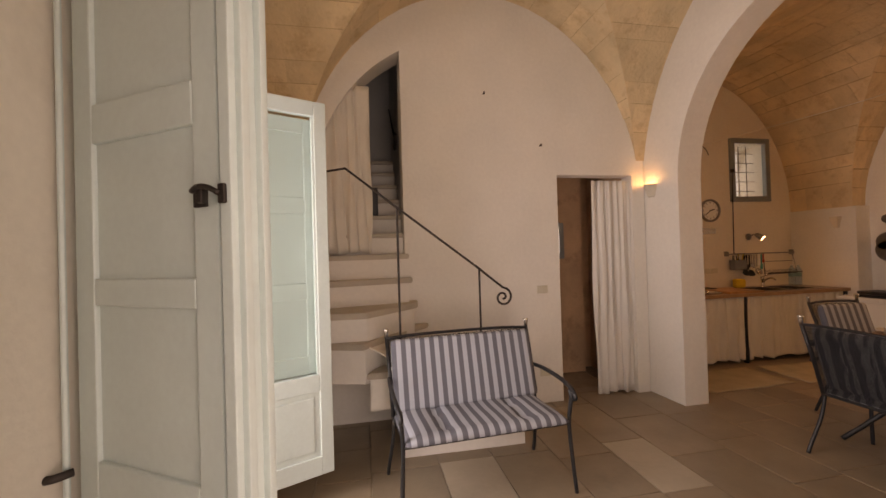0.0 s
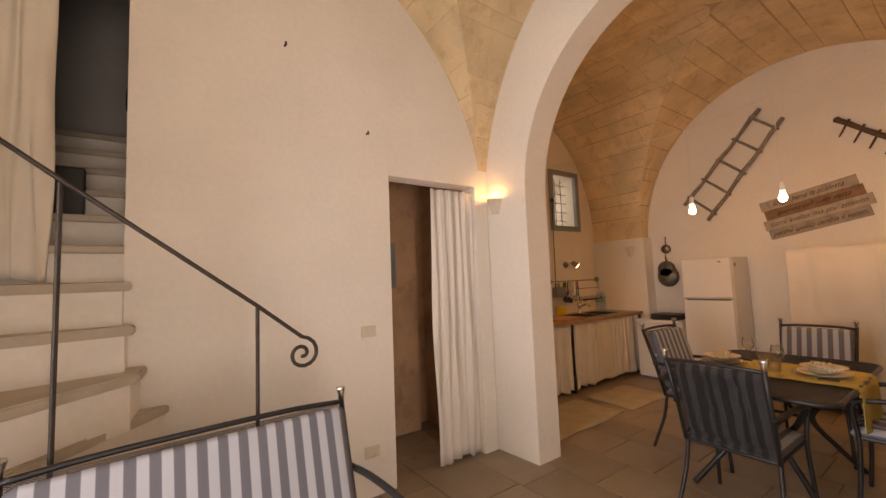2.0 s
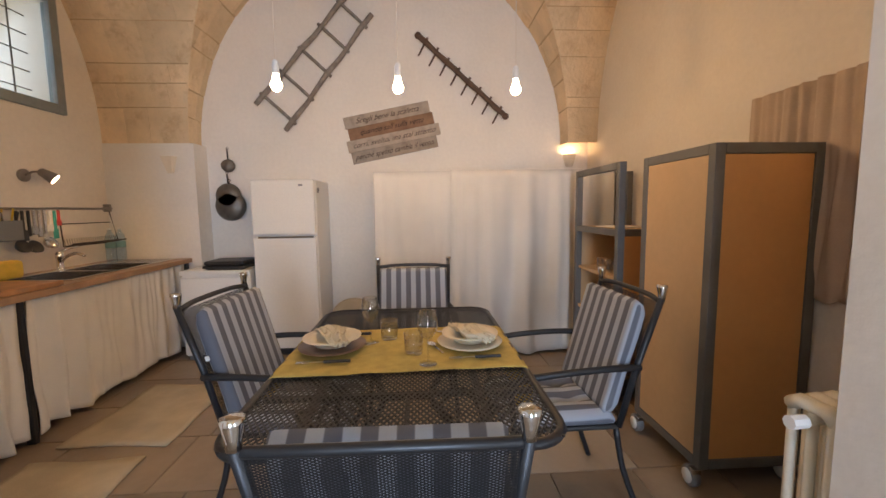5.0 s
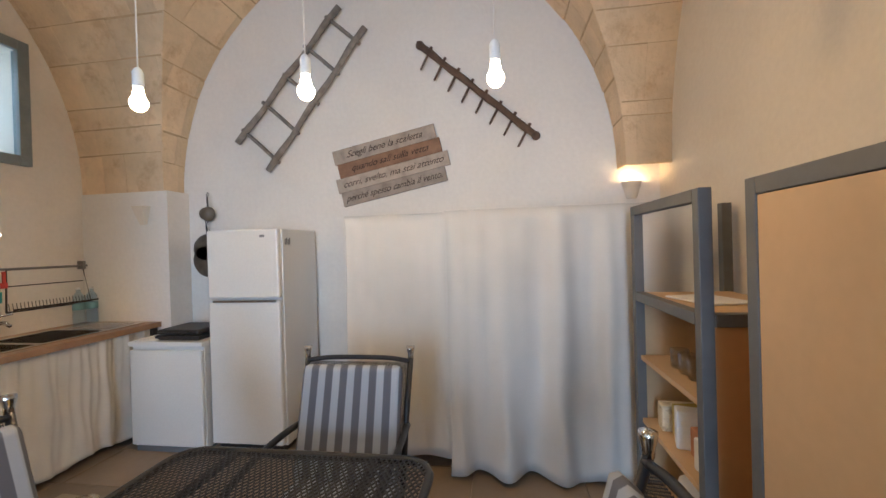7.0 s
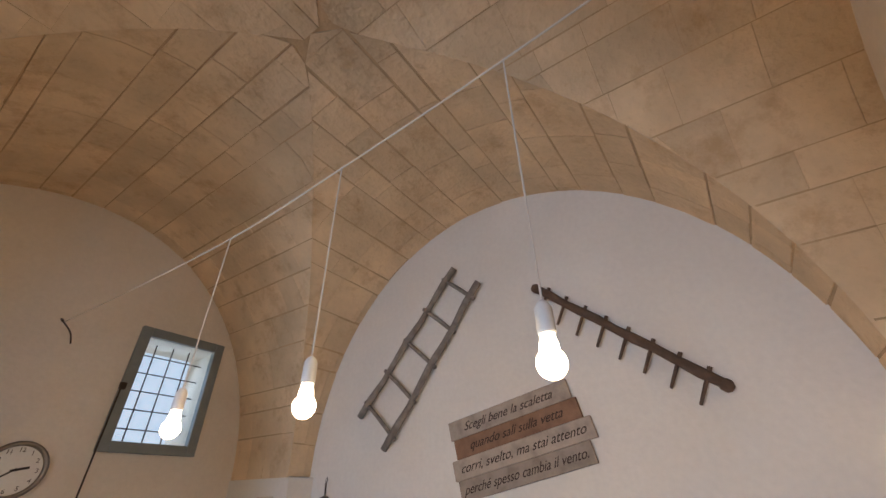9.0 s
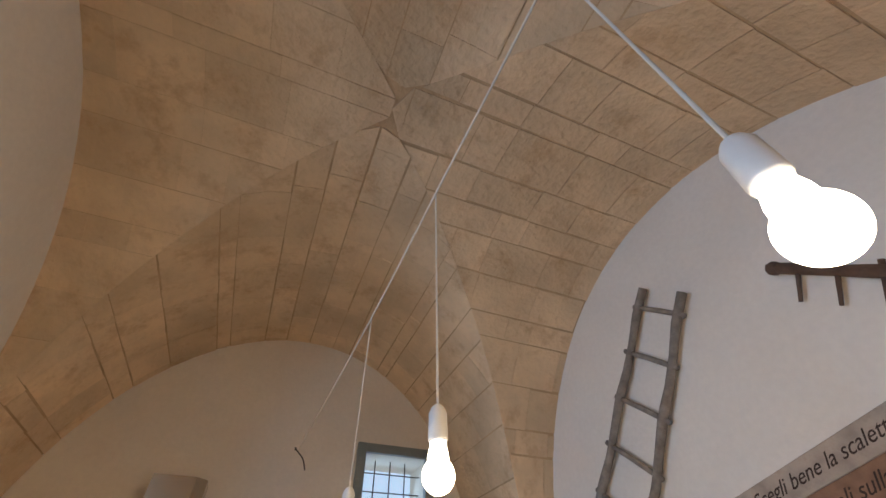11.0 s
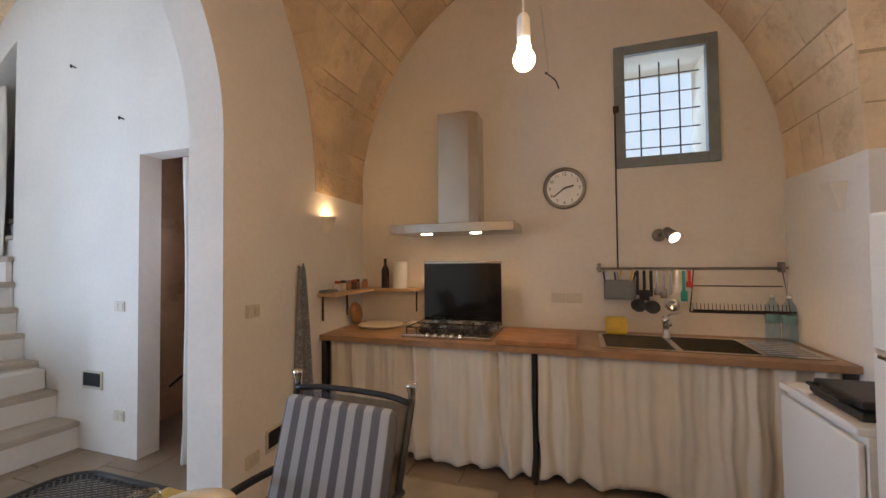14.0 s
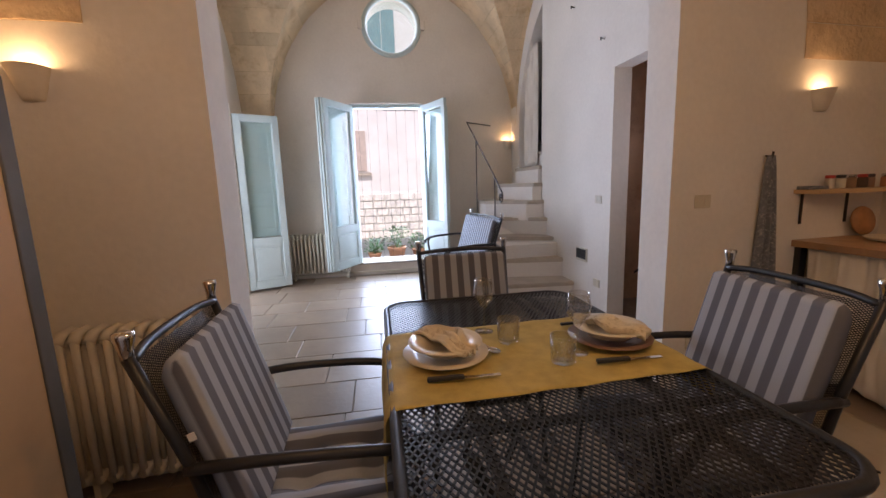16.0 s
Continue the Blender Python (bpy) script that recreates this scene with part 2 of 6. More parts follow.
# stairwell plaster: the dimness up there is put into this darker grey
dim_wall = mat("shaded_stair_plaster", (0.46, 0.46, 0.45), 0.9, vary=0.06, scale=2, bump=0.3, grain=30)
rough_brown = mat("passage_plaster", (0.60, 0.40, 0.26), 0.95, vary=0.2, scale=2.5, bump=0.5, grain=30, spots=(0.26, 0.15, 0.09), spot_scale=3, spot_amount=0.6)
pane = clear("window_glass", 0.01, (0.93, 0.97, 0.96))
glassware = clear("drinking_glass", 0.01, (0.965, 0.97, 0.97), 1.9, 0.08)
plastic_clear = clear("bottle_plastic", 0.05, (0.82, 0.92, 1.0), 1.2)
bulb_glow = glowing("bulb_glow", (1.0, 0.74, 0.44), 22)
white_porcelain = mat("white_porcelain", (0.85, 0.84, 0.81), 0.3, vary=0.02, bump=0)
stripe_back = stripes("blue_grey_stripes", 0, 0.066, (0.385, 0.415, 0.47), (0.125, 0.13, 0.155), 0.0)


# ---- mesh helpers ----
def quad(bm, pts):
    return bm.faces.new([bm.verts.new(p) for p in pts])


def box(bm, x0, x1, y0, y1, z0, z1, bevel=0.0, m=None):
    vs = [Vector((x, y, z)) for z in (z0, z1) for y in (y0, y1) for x in (x0, x1)]
    if m:
        vs = [m @ v for v in vs]
    v = [bm.verts.new(p) for p in vs]
    fs = [bm.faces.new([v[i] for i in f]) for f in ((0, 2, 3, 1), (4, 5, 7, 6), (0, 1, 5, 4), (2, 6, 7, 3), (0, 4, 6, 2), (1, 3, 7, 5))]
    if bevel:
        es = list({e for f in fs for e in f.edges})
        bmesh.ops.bevel(bm, geom=es, offset=bevel, segments=2, affect="EDGES", profile=0.5)


def prism(bm, poly, z0, z1):
    lo, hi = [bm.verts.new((x, y, z0)) for x, y in poly], [bm.verts.new((x, y, z1)) for x, y in poly]
    n = len(poly)
    bm.faces.new(hi)
    bm.faces.new(lo[::-1])
    for i in range(n):
        bm.faces.new([lo[i], lo[(i + 1) % n], hi[(i + 1) % n], hi[i]])


def tube(bm, pts, r, seg=8, flat=1.0, closed=False):
    """A round bar along points; r may be one radius or one for each point."""
    pts = [Vector(p) for p in pts]
    n = len(pts)
    rs = r if isinstance(r, (list, tuple)) else [r] * n
    rings, up = [], None
    for i, p in enumerate(pts):
        a, b = (pts[i - 1], pts[(i + 1) % n]) if closed else (pts[max(i - 1, 0)], pts[min(i + 1, n - 1)])
        d = (b - a).normalized()
        if up is None:
            up = Vector((0, 0, 1)) if abs(d.z) < 0.9 else Vector((1, 0, 0))
        side = d.cross(up).normalized()
        up = side.cross(d).normalized()
        rings.append([bm.verts.new(p + (side * math.cos(t) + up * math.sin(t) * flat) * rs[i]) for t in [2 * math.pi * k / seg for k in range(seg)]])
    for i in range(n if closed else n - 1):
        a, b = rings[i], rings[(i + 1) % n]
        for k in range(seg):
            bm.faces.new([a[k], a[(k + 1) % seg], b[(k + 1) % seg], b[k]])
    if not closed:
        bm.faces.new(rings[0][::-1])
        bm.faces.new(rings[-1])


def lathe(bm, profile, seg=20, m=None, caps=True):
    """Turned round z from (radius, height) pairs."""
    rings = []
    for r, z in profile:
        ring = []
        for k in range(seg):
            p = Vector((r * math.cos(2 * math.pi * k / seg), r * math.sin(2 * math.pi * k / seg), z))
            ring.append(bm.verts.new(m @ p if m else p))
        rings.append(ring)
    for a, b in zip(rings, rings[1:]):
        for k in range(seg):
            bm.faces.new([a[k], a[(k + 1) % seg], b[(k + 1) % seg], b[k]])
    if caps:
        bm.faces.new(rings[0][::-1])
        bm.faces.new(rings[-1])


def grid(bm, nu, nv, f, thick=0.0):
    """A sheet f(u, v), with a second side thick away along f's third return when given."""
    vs = [[bm.verts.new(f(i / nu, j / nv)) for j in range(nv + 1)] for i in range(nu + 1)]
    for i in range(nu):
        for j in range(nv):
            bm.faces.new([vs[i][j], vs[i + 1][j], vs[i + 1][j + 1], vs[i][j + 1]])


def sheet(bm, nu, nv, f, off):
    """A sheet f(u, v) with a second face off away from it and closed edges."""
    off = Vector(off)
    a = [[bm.verts.new(f(i / nu, j / nv)) for j in range(nv + 1)] for i in range(nu + 1)]
    b = [[bm.verts.new(v.co + off) for v in row] for row in a]
    for i in range(nu):
        for j in range(nv):
            bm.faces.new([a[i][j], a[i + 1][j], a[i + 1][j + 1], a[i][j + 1]])
            bm.faces.new([b[i][j], b[i][j + 1], b[i + 1][j + 1], b[i + 1][j]])
    for i in range(nu):
        for j in (0, nv):
            bm.faces.new([a[i][j], a[i + 1][j], b[i + 1][j], b[i][j]])
    for j in range(nv):
        for i in (0, nu):
            bm.faces.new([a[i][j], a[i][j + 1], b[i][j + 1], b[i][j]])


def link(name, bm, material, smooth=False):
    bmesh.ops.recalc_face_normals(bm, faces=bm.faces)
    me = bpy.data.meshes.new(name)
    bm.to_mesh(me)
    bm.free()
    me.materials.append(material)
    if smooth:
        for p in me.polygons:
            p.use_smooth = True
    return new(name, me)


def part(name, bm, material, parent, label="", smooth=False):
    ob = link(name, bm, material, smooth)
    ob.parent = parent
    if label:
        tagged(ob, label)
    return ob


def thing(name, m, label, category, group=""):
    e = new(name)
    e.matrix_world = m
    e.empty_display_size = 0.1
    return tagged(e, label, category, group)


def one(name, bm, material, label, category, group="", smooth=False, kind=""):
    return tagged(link(name, bm, material, smooth), label, category, group, kind)


def built(*boxes, bevel=0.0):
    bm = bmesh.new()
    for b in boxes:
        box(bm, *b, bevel=bevel)
    return bm


def bars(*tubes):
    bm = bmesh.new()
    for pts, r in tubes:
        tube(bm, pts, r)
    return bm


def curve(points, n=8):
    """A smooth line through the points (Catmull-Rom)."""
    p = [Vector(q) for q in points]
    p = [p[0] * 2 - p[1]] + p + [p[-1] * 2 - p[-2]]
    out = []
    for i in range(1, len(p) - 2):
        for k in range(n):
            t = k / n
            out.append(0.5 * (2 * p[i] + (p[i + 1] - p[i - 1]) * t + (2 * p[i - 1] - 5 * p[i] + 4 * p[i + 1] - p[i + 2]) * t * t + (3 * p[i] - p[i - 1] - 3 * p[i + 1] + p[i + 2]) * t ** 3))
    return out + [p[-2]]


# ---- the shell ----
KX0, KX1, KY0, KY1 = 0.70, 4.20, -0.46, 4.24      # kitchen
AX0, AX1, AY0, AY1 = -3.12, 0.47, -0.74, 3.0      # front room
TOP = 4.7
ARCH_Y0, ARCH_Y1, ARCH_Z, ARCH_R, ARCH_RISE = 0.25, 2.58, 2.13, 1.165, 1.29
AW0, AW1 = 0.449, 0.70                            # faces of the arch wall where it meets the kitchen's north wall


def band(bm, axis, us, lo, hi, t0, t1):
    """A piece of upright wall along one axis between the heights lo(u) and hi(u), t0 to t1 thick."""
    def p(u, t, z):
        return (t, u, z) if axis == "y" else (u, t, z)
    cols = [[bm.verts.new(p(u, t, z)) for t in (t0, t1) for z in (lo(u), hi(u))] for u in us]
    for a, b in zip(cols, cols[1:]):
        for q in ((0, 1), (2, 3), (0, 2), (1, 3)):
            bm.faces.new([a[q[0]], a[q[1]], b[q[1]], b[q[0]]])
    for c in (cols[0], cols[-1]):
        bm.faces.new([c[0], c[1], c[3], c[2]])


def flat(z):
    return lambda u: z


def steps_of(a, b, n):
    return [a + (b - a) * i / n for i in range(n + 1)]


def structure(name, bm, material, label, category="wall"):
    return tagged(link(name, bm, material), label, category, "", "structure")



def skew(y):
    """The arch wall stands askew: towards the south it lies further into the kitchen."""
    return 0.064 * (KY1 - y)


# wall with the wide arch between front room and kitchen
bm = bmesh.new()
band(bm, "y", [KY0 - 0.3, ARCH_Y0], flat(0), flat(TOP), AW0, AW1)
yc = (ARCH_Y0 + ARCH_Y1) / 2
arch_us = [yc - ARCH_R * math.cos(math.pi * i / 40) for i in range(41)]
band(bm, "y", arch_us, lambda u: ARCH_Z + ARCH_RISE * math.sqrt(max(0, 1 - ((u - yc) / ARCH_R) ** 2)), flat(TOP), AW0, AW1)
band(bm, "y", [ARCH_Y1, KY1 + 0.2], flat(0), flat(TOP), AW0, AW1)
for v in bm.verts:
    v.co.x += skew(v.co.y)
structure("wall_arch", bm, white_plaster, "white limewashed wall with a wide round arch")
# kitchen walls
bm = built((KX1, KX1 + 0.3, KY0 - 0.3, KY1 + 0.3, 0, TOP))
structure("wall_east", bm, white_plaster, "white plastered kitchen end wall under a vault")
bm = built((KX0 - 0.01, KX1, KY0 - 0.3, KY0, 0, TOP))
structure("wall_south", bm, plaster, "cream plastered kitchen side wall")
WIN = (2.965, 3.54, 2.185, 2.97)
bm = built((KX0, WIN[0], KY1, KY1 + 0.45, 0, TOP), (WIN[1], KX1, KY1, KY1 + 0.45, 0, TOP), (WIN[0], WIN[1], KY1, KY1 + 0.45, 0, WIN[2]), (WIN[0], WIN[1], KY1, KY1 + 0.45, WIN[3], TOP))
structure("wall_north", bm, plaster, "cream plastered kitchen wall with a small high window")
bm = built((3.965, KX1 - 0.001, 3.42, KY1 - 0.001, 0, 1.955))
structure("corner_pier", bm, white_plaster, "white plastered corner pier carrying the vault")
# front room walls
FD = (0.622, 1.67, 0.172, 2.468)                     # tall window: y0, y1, z0, z1
OC_Y, OC_Z, OC_R = 1.266, 3.497, 0.38
bm = bmesh.new()
W0, W1 = AX0 - 0.4, AX0
band(bm, "y", [AY0 - 0.5, FD[0]], flat(0), flat(2.9), W0, W1)
band(bm, "y", [FD[1], AY1 + 0.6], flat(0), flat(2.9), W0, W1)
band(bm, "y", [FD[0], FD[1]], flat(0), flat(FD[2]), W0, W1)
band(bm, "y", [FD[0], FD[1]], flat(FD[3]), flat(2.9), W0, W1)
oc = [OC_Y - OC_R * math.cos(math.pi * i / 32) for i in range(33)]
band(bm, "y", oc, flat(2.9), lambda u: OC_Z - math.sqrt(max(0, OC_R ** 2 - (u - OC_Y) ** 2)), W0, W1)
band(bm, "y", oc, lambda u: OC_Z + math.sqrt(max(0, OC_R ** 2 - (u - OC_Y) ** 2)), flat(TOP), W0, W1)
band(bm, "y", [AY0 - 0.5, oc[0]], flat(2.9), flat(TOP), W0, W1)
band(bm, "y", [oc[-1], AY1 + 0.6], flat(2.9), flat(TOP), W0, W1)
structure("wall_west", bm, plaster, "cream plastered front wall with tall window and round window")
ED = (-2.45, -1.42, 2.33)                         # entrance: x0, x1, height
bm = built((AX0, ED[0], AY0 - 0.5, AY0, 0, TOP), (ED[1], AX1 + 0.2, AY0 - 0.5, AY0, 0, TOP), (ED[0], ED[1], AY0 - 0.5, AY0, ED[2], TOP))
structure("wall_entrance", bm, plaster, "cream plastered thick wall with the entrance doorway")
# stair wall: stair opening with an arched head, and a low doorway
SO = (-2.78, -1.985, 1.47)
NI = (-0.455, 0.38, 2.24)
bm = bmesh.new()
band(bm, "x", [AX0, SO[0]], flat(0), flat(TOP), AY1, AY1 + 0.28)
band(bm, "x", [SO[0], SO[1]], flat(0), flat(1.26), AY1, AY1 + 0.28)


def stair_head(u):
    return 1.92 + 1.62 * math.sqrt(max(0.0, 1 - ((u + 1.35) / 1.46) ** 2))


band(bm, "x", steps_of(SO[0], SO[1], 20), stair_head, flat(TOP), AY1, AY1 + 0.28)
band(bm, "x", [SO[1], -1.0], flat(0), flat(TOP), AY1, AY1 + 0.28)
band(bm, "x", [-1.0, NI[0]], flat(0), flat(TOP), AY1, AY1 + 0.165)
band(bm, "x", [NI[0], NI[1]], flat(NI[2]), flat(TOP), AY1, AY1 + 0.165)
band(bm, "x", [NI[1], AW0 + 0.07], flat(0), flat(TOP), AY1, AY1 + 0.165)
structure("wall_stair", bm, white_plaster, "white plastered stair wall with arched opening and low doorway")
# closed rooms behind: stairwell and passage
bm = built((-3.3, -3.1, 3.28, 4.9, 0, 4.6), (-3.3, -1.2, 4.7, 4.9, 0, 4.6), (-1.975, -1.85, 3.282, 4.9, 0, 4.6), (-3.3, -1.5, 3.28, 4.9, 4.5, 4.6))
structure("wall_stairwell", bm, dim_wall, "plastered walls of the upper stairwell, its shade put into their grey")
bm = built((-1.1, -1.0, 3.285, 3.82, 0, 2.6), (-1.1, 0.27, 3.82, 4.1, 0, 2.6), (0.27, 0.462, 3.98, 4.1, 0, 2.6), (0.448, 0.462, 3.166, 3.98, 0, 2.6), (-1.1, 0.469, 3.166, 4.1, 2.6, 2.7))
structure("wall_passage", bm, rough_brown, "rough brown plaster walls of a dim passage")


# vaults of tuff blocks
def web(bm, back, prof, along, flip, seed, joint=0.026):
    """Courses of stone along one barrel. prof(s): place across and height for s in 0..1; along(s): the two ends."""
    rnd = random.Random(seed)
    n = 23
    cut = [0.0] + [(c + rnd.uniform(-0.34, 0.34)) / n for c in range(1, n)] + [1.0]
    for c in range(n):
        s0, s1 = cut[c], cut[c + 1]
        lo = min(along((s0 + s1) / 2)[0], along(s0)[0], along(s1)[0])
        hi = max(along((s0 + s1) / 2)[1], along(s0)[1], along(s1)[1])
        if hi - lo < 0.01:
            continue
        x = lo - rnd.random() * 0.4
        while x < hi:
            w = rnd.uniform(0.2, 0.5)
            proud = rnd.uniform(0.0, 0.004)
            js = joint / n * rnd.uniform(0.3, 1.8)
            ks = [s0 + js, (s0 + s1) / 2, s1 - js]
            rows = []
            for s in ks:
                a, b = along(s)
                u0, u1 = min(max(x + joint * 0.09, a), b), min(max(x + w - joint * 0.09, a), b)
                rows.append((s, u0, u1))
            if max(r[2] - r[1] for r in rows) > 0.02:
                def P(s, u, out):
                    q, z = prof(s)
                    q2, z2 = prof(min(1, s + 0.01))
                    q1, z1 = prof(max(0, s - 0.01))
                    nx, nz = (z2 - z1), -(q2 - q1)
                    ln = math.hypot(nx, nz) or 1
                    nx, nz = nx / ln, nz / ln
                    if nz < 0 or (abs(nz) < 0.02 and (q - prof(0.5)[0]) * nx < 0):
                        nx, nz = -nx, -nz
                    q, z = q + nx * out, z + nz * out
                    return (u, q, z) if flip else (q, u, z)
                inner = [[bm.verts.new(P(s, u, -proud)) for u in (u0, u1)] for s, u0, u1 in rows]
                outer = [[bm.verts.new(P(s, u, 0.012)) for u in (u0, u1)] for s, u0, u1 in rows]
                for i in range(2):
                    bm.faces.new([inner[i][0], inner[i][1], inner[i + 1][1], inner[i + 1][0]])
                    for k in (0, 1):
                        bm.faces.new([inner[i][k], inner[i + 1][k], outer[i + 1][k], outer[i][k]])
                for i in (0, 2):
                    bm.faces.new([inner[i][0], inner[i][1], outer[i][1], outer[i][0]])
            x += w
    m = 44
    for c in range(m):
        vs = []
        for s in (c / m, (c + 1) / m):
            q, z = prof(s)
            a, b = along(s)
            q = prof(0.5)[0] + (q - prof(0.5)[0]) * 1.002
            vs.append([(a, q, z + 0.0035) if flip else (q, a, z + 0.0035), (b, q, z + 0.0035) if flip else (q, b, z + 0.0035)])
        quad(back, [vs[0][0], vs[0][1], vs[1][1], vs[1][0]])


def groin_vault(name, rect, A, B, label, seed, joints):
    """A = (cy, a, b, z0) of the barrel along x; B = (cx, a, b, z0) of the barrel along y."""
    x0, x1, y0, y1 = rect
    bm, back = bmesh.new(), bmesh.new()

    def arc(c, a, b, z0, lo, hi):
        t0, t1 = math.acos(max(-1, min(1, (lo - c) / a))), math.acos(max(-1, min(1, (hi - c) / a)))
        return lambda s: (c + a * math.cos(t0 + (t1 - t0) * s), z0 + b * math.sin(t0 + (t1 - t0) * s))

    def half(z, O):
        c, a, b, z0 = O
        return a * math.sqrt(max(0.0, 1 - min(1.0, max(0.0, (z - z0) / b)) ** 2))
    pA, pB = arc(*A, y0, y1), arc(*B, x0, x1)
    web(bm, back, pA, lambda s: (x0, max(x0, B[0] - half(pA(s)[1], B))), True, seed, joints[0])
    web(bm, back, pA, lambda s: (min(x1, B[0] + half(pA(s)[1], B)), x1), True, seed + 1, joints[1])
    web(bm, back, pB, lambda s: (y0, max(y0, A[0] - half(pB(s)[1], A))), False, seed + 2, joints[2])
    web(bm, back, pB, lambda s: (min(y1, A[0] + half(pB(s)[1], A)), y1), False, seed + 3, joints[3])
    tagged(link(name, bm, tuff), label, "ceiling", "", "structure")
    tagged(link(name + "_joints", back, mortar), "ochre lime mortar between the vault stones", "ceiling", "", "structure")


groin_vault("ceiling_kitchen", (KX0, KX1, KY0, KY1), (1.65, 1.815, 1.95, 1.96), (2.335, 1.645, 1.955, 1.95), "ochre tuff stone groin vault over the kitchen", 5, (0.007, 0.026, 0.012, 0.02))
groin_vault("ceiling_front_room", (AX0, AX1 + 0.21, AY0, AY1), (1.31, 1.72, 2.1, 2.0), (-1.22, 1.70, 2.02, 1.95), "ochre tuff stone groin vault over the front room", 11, (0.008, 0.008, 0.007, 0.008))
for nm, x, y, z in (("ceiling_kitchen_crown", 2.35, 1.65, 3.918), ("ceiling_front_crown", -1.22, 1.31, 4.105)):
    bm = built((x - 0.6, x + 0.6, y - 0.6, y + 0.6, z, z + 0.05))
    structure(nm, bm, tuff, "ochre tuff crown stones of the vault", "ceiling")
bm = built((-3.6, 4.6, -1.3, 5.3, 4.7, 4.9))
structure("roof", bm, facade, "pale roof slab above the vaults", "roof")

# vault feet standing flush on the arch wall
for nm, side in (("vault_foot_north", 1), ("vault_foot_south", -1)):
    bm = bmesh.new()
    for k in range(5):
        z0, z1 = 1.955 + 0.2 * k, 1.955 + 0.2 * (k + 1) - 0.006

        def edge(z):
            return 1.65 + side * 1.805 * math.sqrt(max(0.0, 1 - ((z - 1.955) / 1.96) ** 2))
        far = KY1 - 0.002 if side > 0 else KY0 + 0.002
        ys = [far, edge(z0), edge((z0 + z1) / 2), edge(z1), far]
        zs = [z0, z0, (z0 + z1) / 2, z1, z1]
        inner = [bm.verts.new((AW1 + skew(y) - 0.02, y, z)) for y, z in zip(ys, zs)]
        outer = [bm.verts.new((AW1 + skew(y) + 0.006, y, z)) for y, z in zip(ys, zs)]
        bm.faces.new(outer)
        for i in range(5):
            bm.faces.new([inner[i], inner[(i + 1) % 5], outer[(i + 1) % 5], outer[i]])
    structure(nm, bm, tuff, "ochre tuff stones at the foot of the vault", "ceiling")

# outdoors
bm = built((-60, 60, -60, 60, -0.30, -0.06))
tagged(link("ground", bm, paving), "pale dusty paving around the house", "ground", "", "structure")
bm = built((AX0 - 0.02, KX1, AY0 - 0.5, 5.2, -0.06, -0.012))
structure("floor", bm, floor_joint, "worn beige stone slab floor with tight joints", "floor")
floor = bpy.data.objects["floor"]
bm = built((ED[0], ED[1], AY0 - 0.50, AY0 - 0.05, -0.01, 0.03), bevel=0.006)
structure("threshold", bm, tread_stone, "worn pale stone threshold", "threshold")


# ---- stairs ----
STEPS = [                                         # height, outline, depth of the mass below
    (0.21, [(-1.10, 3.0), (-1.16, 2.280), (-1.72, 2.280), (-1.62, 3.0)], 0.0),
    (0.42, [(-1.37, 3.0), (-1.50, 2.284), (-2.10, 2.284), (-1.84, 3.0)], 0.0),
    (0.63, [(-1.62, 3.0), (-1.90, 2.288), (-2.33, 2.288), (-2.00, 3.0)], 0.36),
    (0.84, [(-1.81, 3.0), (-2.36, 2.292), (-2.70, 2.40), (-2.10, 3.0)], 0.55),
    (1.05, [(-1.91, 3.0), (-1.94, 2.78), (-2.34, 2.37), (-2.76, 2.38), (-2.76, 3.0)], 0.80),
    (1.26, [(-1.965, 3.0), (-1.97, 2.87), (-2.765, 2.66), (-2.765, 3.0)], 0.98),
    (1.47, [(-1.985, 3.0), (-1.985, 2.955), (-2.77, 2.935), (-2.77, 3.0)], 1.2),
]
stairs = thing("staircase", pose(-1.1, 3.0, 0), "white plastered winding stair with pale stone treads", "staircase")
INV = stairs.matrix_world.inverted()
for i, (z, poly, z0) in enumerate(STEPS):
    bm = bmesh.new()
    prism(bm, [(x, min(y, 2.999 - 0.001 * i)) for x, y in poly], z0, z - 0.045)
    bm.transform(INV)
    part("riser", bm, white_plaster, stairs)
    bm = bmesh.new()
    c = Vector((sum(p[0] for p in poly) / len(poly), sum(p[1] for p in poly) / len(poly)))
    grown = []
    for x, y in poly:
        d = Vector((x, y)) - c
        d = d * (1 + 0.035 / d.length)
        grown.append((max(c.x + d.x, -2.785 + 0.001 * i), min(c.y + d.y, 2.998 - 0.001 * i)))
    prism(bm, grown, z - 0.045, z)
    bm.transform(INV)
    bmesh.ops.bevel(bm, geom=[e for e in bm.edges], offset=0.008, segments=2, affect="EDGES")
    part("tread", bm, tread_stone, stairs, "worn pale stone tread")
for i in range(6):
    z = 1.47 + 0.19 * (i + 1)
    y0 = 3.10 + 0.25 * i
    bm = built((-3.09, -1.63, max(y0, 3.283), 4.69, z - 0.19, z - 0.04))
    if i == 0:
        box(bm, SO[0] + 0.004, SO[1] - 0.004, y0, 3.2825, z - 0.185, z - 0.04)
    bm.transform(INV)
    part("riser", bm, white_plaster, stairs)
    bm = built((SO[0] + 0.004 if i == 0 else -3.09, SO[1] - 0.004 if i == 0 else -1.63, y0 - 0.02, y0 + 0.25, z - 0.04, z), bevel=0.008)
    bm.transform(INV)
    part("tread", bm, tread_stone, stairs, "worn pale stone tread")
bm = built((SO[0] + 0.003, SO[1] - 0.003, 3.003, 3.279, 1.262, 1.468), (-3.09, -1.63, 3.281, 3.40, 1.2, 1.468))
bm.transform(INV)
part("landing", bm, tread_stone, stairs, "pale stone landing in the opening")


